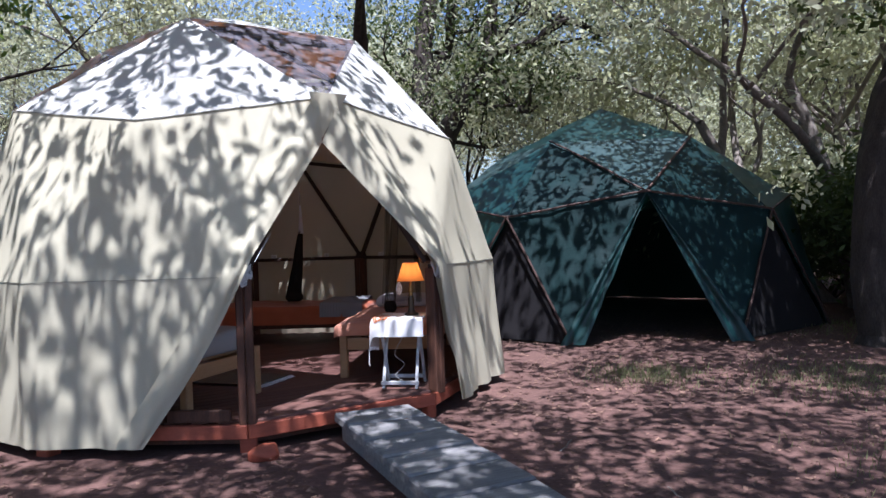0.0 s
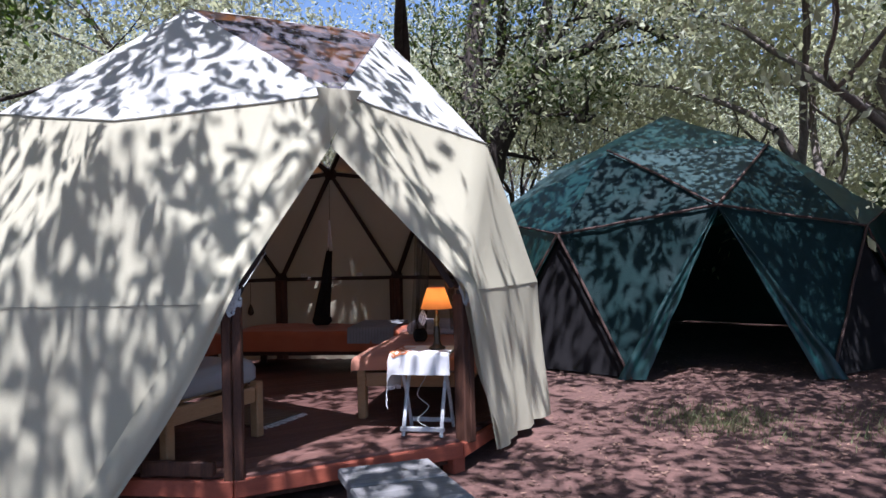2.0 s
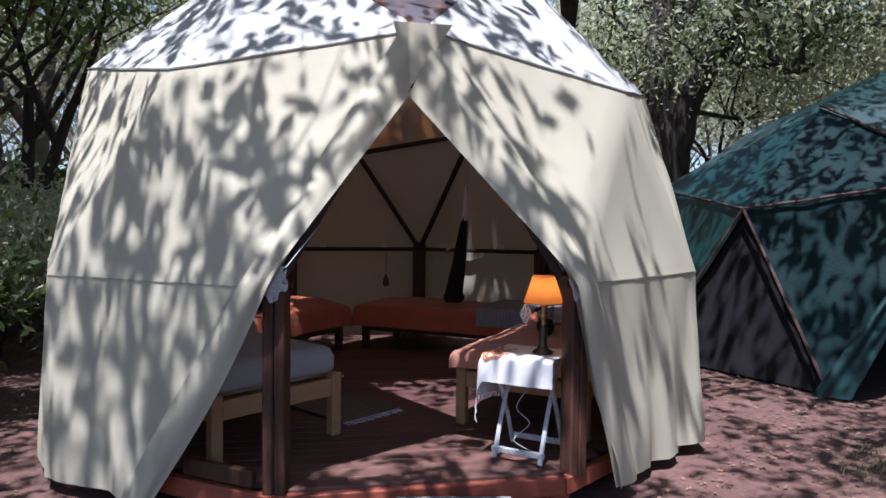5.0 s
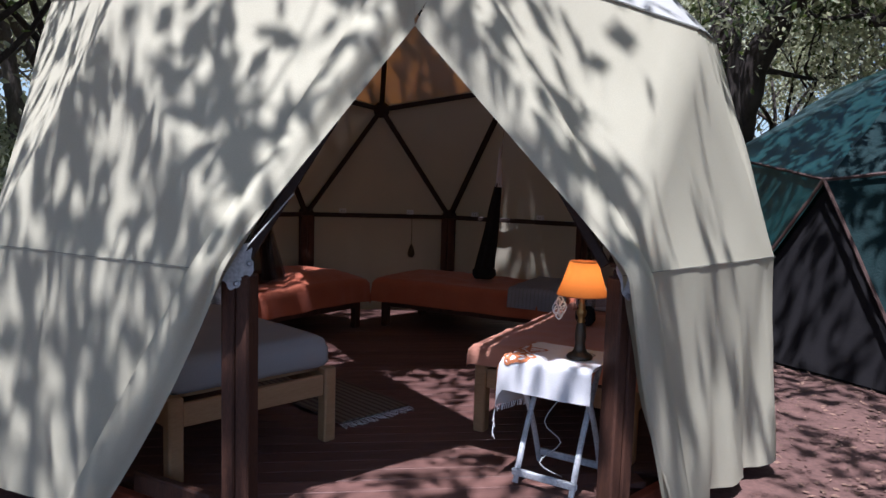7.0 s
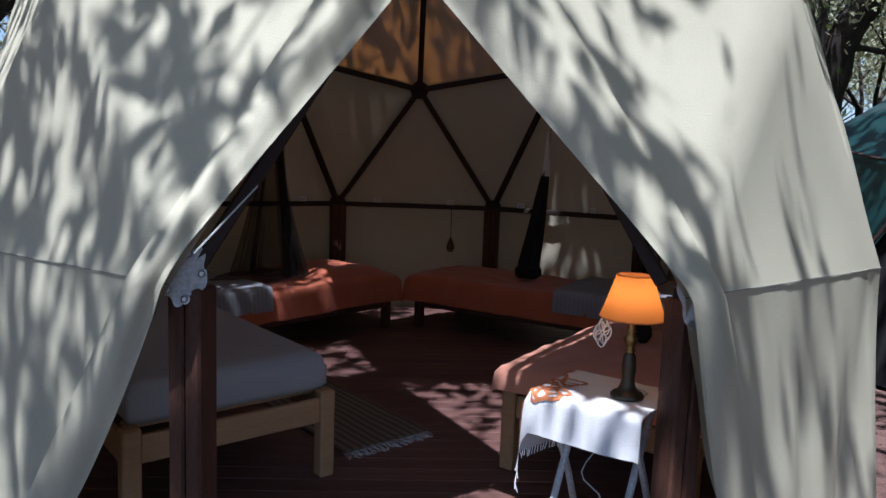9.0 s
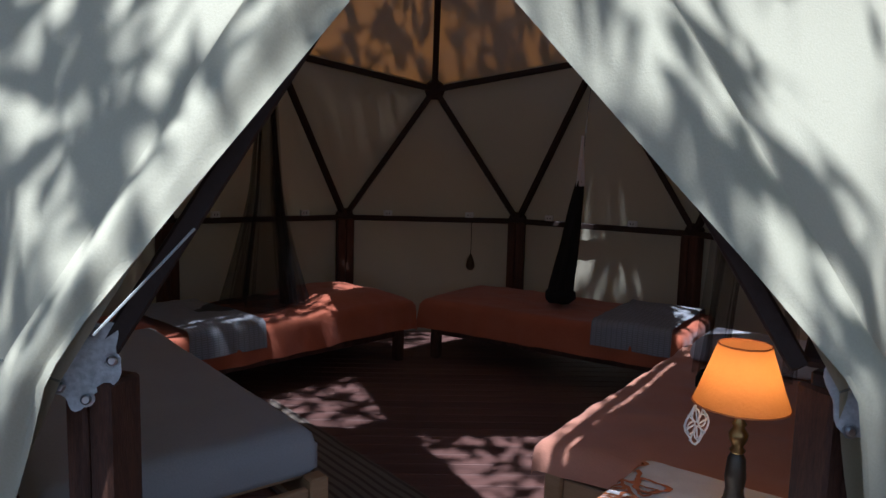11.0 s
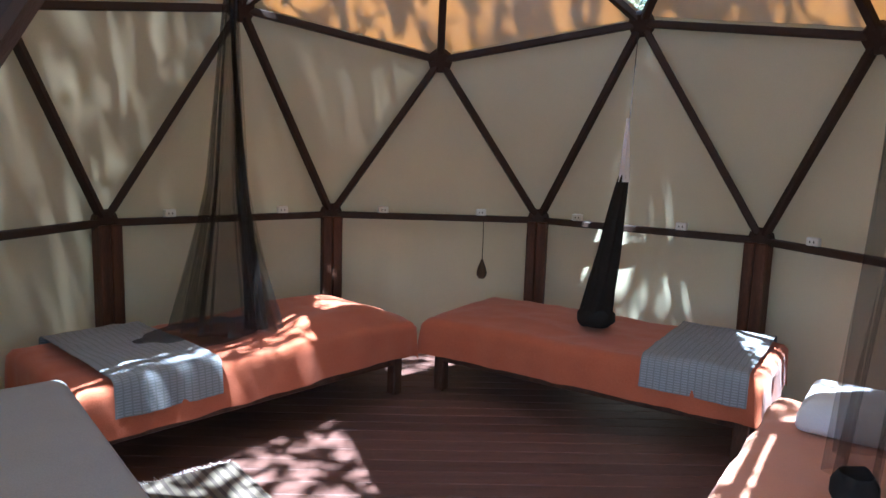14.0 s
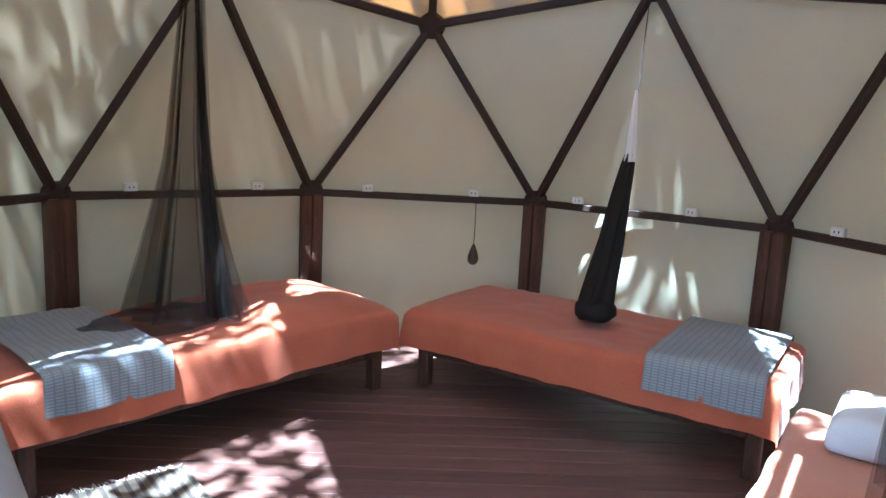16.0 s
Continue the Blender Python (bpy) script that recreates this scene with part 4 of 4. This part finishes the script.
rings = [[bm.verts.new((r * math.cos(2 * math.pi * k / n), r * math.sin(2 * math.pi * k / n), z + (0.004 * abs(math.sin(k * math.pi / 4)) if z > 0.43 else 0))) for k in range(n)] for r, z in prof]
for a, b in zip(rings, rings[1:]):
    for k in range(n):
        bm.faces.new((a[k], a[(k + 1) % n], b[(k + 1) % n], b[k]))
part("shade", bm, SHADE, lamp, "amber parchment shade glowing from inside", smooth=True)
for z, r in ((0.291, 0.1155), (0.441, 0.0625)):
    bm = bmesh.new()
    tube(bm, [(r * math.cos(2 * math.pi * k / n), r * math.sin(2 * math.pi * k / n), z) for k in range(n + 1)], 0.0022, 5, caps=False)
    part("shade_rim", bm, RUSTPRINT, lamp)
glow = bpy.data.materials.new("bulb_glow")
glow.use_nodes = True
gb = glow.node_tree.nodes["Principled BSDF"]
gb.inputs["Emission Color"].default_value, gb.inputs["Emission Strength"].default_value = (1.0, 0.6, 0.25, 1), 9.0
bm = bmesh.new()
lathe(bm, [(0.0, 0.315), (0.012, 0.32), (0.014, 0.335), (0.028, 0.36), (0.03, 0.375), (0.02, 0.398), (0.0, 0.405)], 16)
part("bulb", bm, glow, lamp, smooth=True)
bm = bmesh.new()
pts = [Vector((0.06, 0.0, 0.004)), Vector((0.09, 0.05, 0.0)), Vector((0.04, 0.14, -0.02)), Vector((0.0, 0.17, -0.2)), Vector((-0.12, 0.1, -0.33)), Vector((-0.05, 0.06, -0.42)), Vector((-0.16, 0.02, -0.5)), Vector((-0.02, 0.02, -0.585))]
fine = []
for i in range(len(pts) - 1):
    p0, p1, p2, p3 = pts[max(i - 1, 0)], pts[i], pts[i + 1], pts[min(i + 2, len(pts) - 1)]
    for t in (0, 0.25, 0.5, 0.75):
        fine.append(0.5 * ((2 * p1) + (p2 - p0) * t + (2 * p0 - 5 * p1 + 4 * p2 - p3) * t * t + (3 * p1 - p0 - 3 * p2 + p3) * t ** 3))
tube(bm, fine, 0.003, 5)
part("cable", bm, CORD, lamp, "thin pale lamp cable")

# small pierced ornament hanging from the shade
orn = thing("hanging_ornament", "small pale pierced star ornament hanging from the shade", "ornament", pose(0.625, -2.1, FLOOR + TH + 0.235, 0, 0, 25) @ Matrix.Diagonal((0.62, 1, 0.8, 1)))
bm = bmesh.new()
for k in range(4):
    a = k * math.pi / 2 + 0.3
    loop = [Vector(((0.03 + 0.022 * math.cos(t)) * math.cos(a) - 0.02 * math.sin(t) * math.sin(a), 0, (0.03 + 0.022 * math.cos(t)) * math.sin(a) + 0.02 * math.sin(t) * math.cos(a))) for t in [2 * math.pi * i / 12 for i in range(13)]]
    tube(bm, loop, 0.003, 5, caps=False)
    part("petal", bm, CREAMCLOTH, orn)
    bm = bmesh.new()
for k in range(8):
    a = k * math.pi / 4
    bm = bmesh.new()
    tube(bm, [Vector((0.012 * math.cos(a), 0, 0.012 * math.sin(a))), Vector((0.062 * math.cos(a + 0.2), 0, 0.062 * math.sin(a + 0.2)))], 0.003, 5)
    part("spoke", bm, CREAMCLOTH, orn)
bm = bmesh.new()
tube(bm, [Vector((0.06 * math.cos(2 * math.pi * i / 20) * (1 + 0.12 * math.cos(8 * math.pi * i / 20)), 0, 0.06 * math.sin(2 * math.pi * i / 20) * (1 + 0.12 * math.cos(8 * math.pi * i / 20)))) for i in range(21)], 0.0035, 5, caps=False)
part("rim", bm, CREAMCLOTH, orn)
bm = bmesh.new()
tube(bm, [(0, 0, 0.06), (0.03, 0.0, 0.085)], 0.0015, 4)
part("thread", bm, CORD, orn)

# ---- mosquito nets ----
NETS = "mosquito nets"


def tied_net(label, x, y, z0, z1, r0, r1, top_z, lean=(0, 0), mat=BLACK, hook=(0.03, 0.06)):
    """A net gathered into a tapering bundle with a knot at the foot, on a cord."""
    ob = thing("mosquito_net", label, "net", pose(x, y, 0), NETS)
    bm = bmesh.new()
    n, rows = 30, 26

    def f(u, v):
        a = 2 * math.pi * u
        z = z1 + (z0 - z1) * v
        r = r1 + (r0 - r1) * v ** 0.8
        r *= 1 + 0.22 * math.sin(7 * a + 3 * v) + 0.12 * math.sin(11 * a)
        return Vector((r * math.cos(a) + lean[0] * v, r * math.sin(a) + lean[1] * v, z))
    grid(bm, n, rows, f)
    part("gathered_net", bm, mat, ob, "dark gathered netting", smooth=True)
    bm = bmesh.new()
    lathe(bm, [(0.0, 0.0), (r0 * 0.9, 0.0), (r0 * 1.35, 0.035), (r0 * 1.3, 0.08), (r0 * 0.95, 0.11)], 20, Matrix.Translation((lean[0], lean[1], z0 - 0.06)))
    for vtx in bm.verts:
        vtx.co += Vector((1, 1, 0.4)) * 0.014 * noise.noise(vtx.co * 22)
    part("knot", bm, BLACK, ob, smooth=True)
    bm = bmesh.new()
    tube(bm, [(0, 0, z1), (hook[0] * 0.45, hook[1] * 0.45, (z1 + top_z) / 2), (hook[0], hook[1], top_z)], 0.003, 5)
    part("cord", bm, STRUTWOOD, ob)
    return ob


tied_net("dark mosquito net tied in a hanging bundle above the bed", 1.05, 1.22, 0.76, 1.6, 0.085, 0.022, 2.46, (-0.1, 0.05), hook=(0.15, 0.42))
net2 = bpy.data.objects["mosquito_net"]
bm = bmesh.new()
grid(bm, 20, 10, lambda u, v: Vector(((0.03 - 0.022 * v) * (1 + 0.25 * math.sin(12 * math.pi * u)) * math.cos(2 * math.pi * u), (0.03 - 0.022 * v) * (1 + 0.25 * math.sin(12 * math.pi * u)) * math.sin(2 * math.pi * u), 1.56 + 0.36 * v)))
part("net_hem", bm, PILLOW, net2, "pale gathered top of the net", smooth=True)
ob = tied_net("dark mosquito net tied in a loose bundle over the bed", 1.38, -0.8, 0.76, 2.35, 0.05, 0.02, 3.0, (-0.18, -0.05), NET)
bm = bmesh.new()


def wide(u, v):
    a = 2 * math.pi * u
    r = (0.1 + 0.05 * v) * (1 + 0.2 * math.sin(6 * a + 2 * v) + 0.1 * math.sin(13 * a))
    return Vector((r * 1.3 * math.cos(a), r * math.sin(a), 2.5 - 1.72 * v))


grid(bm, 36, 20, wide)
part("net_veil", bm, NET, ob, "sheer dark netting", smooth=True)

net = thing("mosquito_net", "dark sheer mosquito net draped open over the bed", "net", pose(-1.15, 1.0, 0), NETS)
for layer, (rs, mat) in enumerate(((1.0, NET), (0.62, NET), (0.2, BLACK))):
    bm = bmesh.new()

    def f(u, v, rs=rs, layer=layer):
        a = 2 * math.pi * u
        spread = 0.03 + 0.09 * v + 0.3 * max(0.0, v - 0.55) ** 1.3
        pleat = 1 + 0.16 * math.sin(14 * a + 2 * v) + 0.08 * math.sin(23 * a + layer)
        r = spread * rs * pleat
        top = Vector((-0.04, 0.3, 2.5))
        foot = Vector((0.0 if layer < 2 else 0.16, 0.0, 0.71))
        c = top.lerp(foot, v)
        c.y = 0.0 + 0.3 * (1 - v) ** 1.5
        p = c + Vector((r * 1.2 * math.cos(a), r * 0.8 * math.sin(a), 0))
        return p
    grid(bm, 84, 26, f)
    part("net_veil" if layer < 2 else "gathered_net", bm, mat, net, smooth=True)
bm = bmesh.new()


def heap(u, v):
    a, r = 2 * math.pi * u, 1 - v
    wob = 1 + 0.1 * math.sin(3 * a + 1) + 0.04 * math.sin(7 * a)
    p = Vector((0.46 * r * wob * math.cos(a), 0.2 * r * wob * math.sin(a), 0))
    p = Matrix.Rotation(radians(45.5), 3, "Z") @ p
    lift = 0.07 * (1 - r * r) * (1 + 0.5 * noise.noise(p * 9))
    return p + Vector((-0.12, -0.06, 0.682 + lift))


grid(bm, 48, 8, heap)
part("net_pool", bm, NET_FOLDS, net, "dark netting lying in folds on the bed", smooth=True)
bm = bmesh.new()
tube(bm, [(-0.04, 0.3, 2.48), (-0.06, 0.4, 2.75)], 0.004, 5)
part("cord", bm, CORD, net)

# ---- gourd on a cord, sockets on the ring ----
g = thing("hanging_gourd", "dark dried gourd hanging on a thin cord", "ornament", pose(0.35, 2.27, 0))
bm = bmesh.new()
lathe(bm, [(0.0, 0.78), (0.02, 0.783), (0.036, 0.805), (0.038, 0.83), (0.028, 0.87), (0.016, 0.9), (0.008, 0.92), (0.0, 0.925)], 18)
part("gourd", bm, DARKMETAL, g, smooth=True)
bm = bmesh.new()
tube(bm, [(0, 0, 0.92), (0.002, 0, 1.05), (0, 0.0, 1.22)], 0.003, 5)
part("cord", bm, BLACK, g)


def socket(k, t):
    a, b = v[k], v[k + 1]
    p = a.lerp(b, t)
    out = Vector((p.x, p.y, 0)).normalized()
    ob = thing("power_socket", "small white power socket box on the ring beam", "socket", Matrix.Translation((p.x, p.y, p.z + 0.045)) @ (-out).to_track_quat("Y", "Z").to_matrix().to_4x4(), "sockets on the ring beam")
    bm = bmesh.new()
    box(bm, 0.075, 0.035, 0.05, Matrix(), 0.006)
    part("socket_box", bm, PLASTIC, ob)
    for s in (-0.012, 0.012):
        bm = bmesh.new()
        box(bm, 0.006, 0.004, 0.012, Matrix.Translation((s, 0.0185, 0)), 0.001)
        part("socket_hole", bm, BLACK, ob)


v, h, c, top = dome_points(R - 0.03, RING - 0.01, z6=0.53)
for k, t in ((5, 0.25), (4, 0.75), (3, 0.8), (3, 0.32), (2, 0.75), (5, 0.75), (4, 0.28)):
    socket(k, t)

# ---- ground cover ----
def scatter(name, label, category, n, where, blade, mat, seed, hmin, hmax):
    rng = np.random.default_rng(seed)
    pts = []
    while len(pts) < n:
        x, y = where(rng)
        if math.hypot(x, y) < 2.62 or (abs(x + 0.05 + 0.14 * (-2.5 - y) * 0) < 0.62 and -5.2 < y < -2.3):
            continue
        pts.append((x, y, ground_height(x, y)))
    c = np.array(pts)
    a = rng.uniform(0, 2 * math.pi, n)
    s = rng.uniform(hmin, hmax, n)
    if blade:
        d = np.stack([np.cos(a), np.sin(a), np.zeros(n)], 1)
        side = np.stack([-np.sin(a), np.cos(a), np.zeros(n)], 1)
        lean = d * (s * rng.uniform(0.1, 0.7, n))[:, None]
        up = np.zeros((n, 3))
        up[:, 2] = s
        quad = np.stack([c - side * 0.003, c + side * 0.003, c + lean * 0.5 + up * 0.65 + side * 0.0025, c + lean + up], 1)
    else:
        d = np.stack([np.cos(a), np.sin(a), rng.uniform(-0.35, 0.35, n)], 1) * s[:, None]
        side = np.stack([-np.sin(a), np.cos(a), rng.uniform(-0.5, 0.5, n)], 1) * (s * rng.uniform(0.3, 0.6, n))[:, None]
        c[:, 2] += 0.012
        quad = np.stack([c - d, c - d * 0.1 + side, c + d, c - d * 0.1 - side], 1)
    me = bpy.data.meshes.new(name)
    me.vertices.add(4 * n)
    me.vertices.foreach_set("co", quad.reshape(-1))
    me.loops.add(4 * n)
    me.loops.foreach_set("vertex_index", np.arange(4 * n))
    me.polygons.add(n)
    me.polygons.foreach_set("loop_start", np.arange(0, 4 * n, 4))
    me.update(calc_edges=True)
    me.materials.append(mat)
    return tagged(new(name, me), label, category, kind="stuff")


scatter("leaf_litter", "dry brown leaf litter scattered over the soil", "litter", 42000, lambda r: (r.uniform(-6, 11), r.uniform(-8.5, 5)), False, LITTER, 1, 0.008, 0.03)
patches = [(-2.9, -4.6, 0.8), (-1.6, -5.1, 0.7), (-3.6, -3.2, 0.8), (4.6, -3.6, 1.0), (5.4, -4.6, 1.1), (3.4, -2.3, 0.6), (2.6, -5.6, 0.8), (6.8, -4.4, 1.0), (4.0, -5.6, 0.8), (-4.8, -2.0, 1.2), (8.2, -2.2, 1.2)]


def tuft(r):
    x, y, s = patches[int(r.integers(len(patches)))]
    return x + r.normal(0, s * 0.5), y + r.normal(0, s * 0.5)


scatter("grass", "thin patches of short dry grass", "grass", 16000, tuft, True, GRASS, 2, 0.02, 0.075)
random.seed(17)
for k in range(14):
    x, y = random.uniform(-4, 6), random.uniform(-6.5, -2.8)
    if abs(x) < 1.0 and y > -5.4:
        continue
    bm = bmesh.new()
    pts, d = [Vector((0, 0, 0))], Vector((1, 0, 0))
    for i in range(5):
        d = (d + Vector((0, random.uniform(-0.5, 0.5), 0))).normalized()
        pts.append(pts[-1] + d * random.uniform(0.04, 0.09))
    tube(bm, pts, [0.006, 0.006, 0.005, 0.005, 0.004, 0.003], 5)
    tw = tagged(part("fallen_twig", bm, BARKPALE), "thin dry fallen twig on the soil", "twig", "fallen twigs")
    tw.matrix_basis = pose(x, y, ground_height(x, y) + 0.008, 0, 0, random.uniform(0, 360))

# red stone block at the corner of the deck
bm = bmesh.new()
bmesh.ops.create_icosphere(bm, subdivisions=3, radius=1.0)
for vtx in bm.verts:
    p = vtx.co.copy()
    vtx.co = Vector((p.x * 0.11, p.y * 0.075, p.z * 0.07)) * (1 + 0.3 * noise.noise(p * 1.6))
st = tagged(part("stone", bm, DECKEDGE, smooth=True), "rough reddish stone beside the deck corner", "stone")
st.location = (-0.72, -2.58, 0.02)

# short timber lying along the deck edge beside the bare bed
bm = bmesh.new()
box(bm, 0.46, 0.045, 0.09, Matrix(), 0.008)
tb = tagged(part("timber_offcut", bm, DARKWOOD), "short worn brown timber lying along the deck edge", "timber")
tb.matrix_basis = pose(-1.05, -2.16, FLOOR + 0.045, 0, 0, -36)

# rail fence far behind
fence = thing("rail_fence", "weathered wooden rail fence at the wood's edge", "fence", pose(12.5, -3.6, 0, 0, 0, 62))
for k in range(5):
    bm = bmesh.new()
    tube(bm, [(k * 1.6, 0, -0.2), (k * 1.6, 0.02, 1.1)], [0.06, 0.05], 8)
    part("post", bm, BARKPALE, fence)
for z in (0.45, 0.9):
    bm = bmesh.new()
    tube(bm, [(-0.1, 0.05, z), (3.2, 0.07, z + 0.04), (6.6, 0.05, z)], 0.035, 7)
    part("rail", bm, BARKPALE, fence)
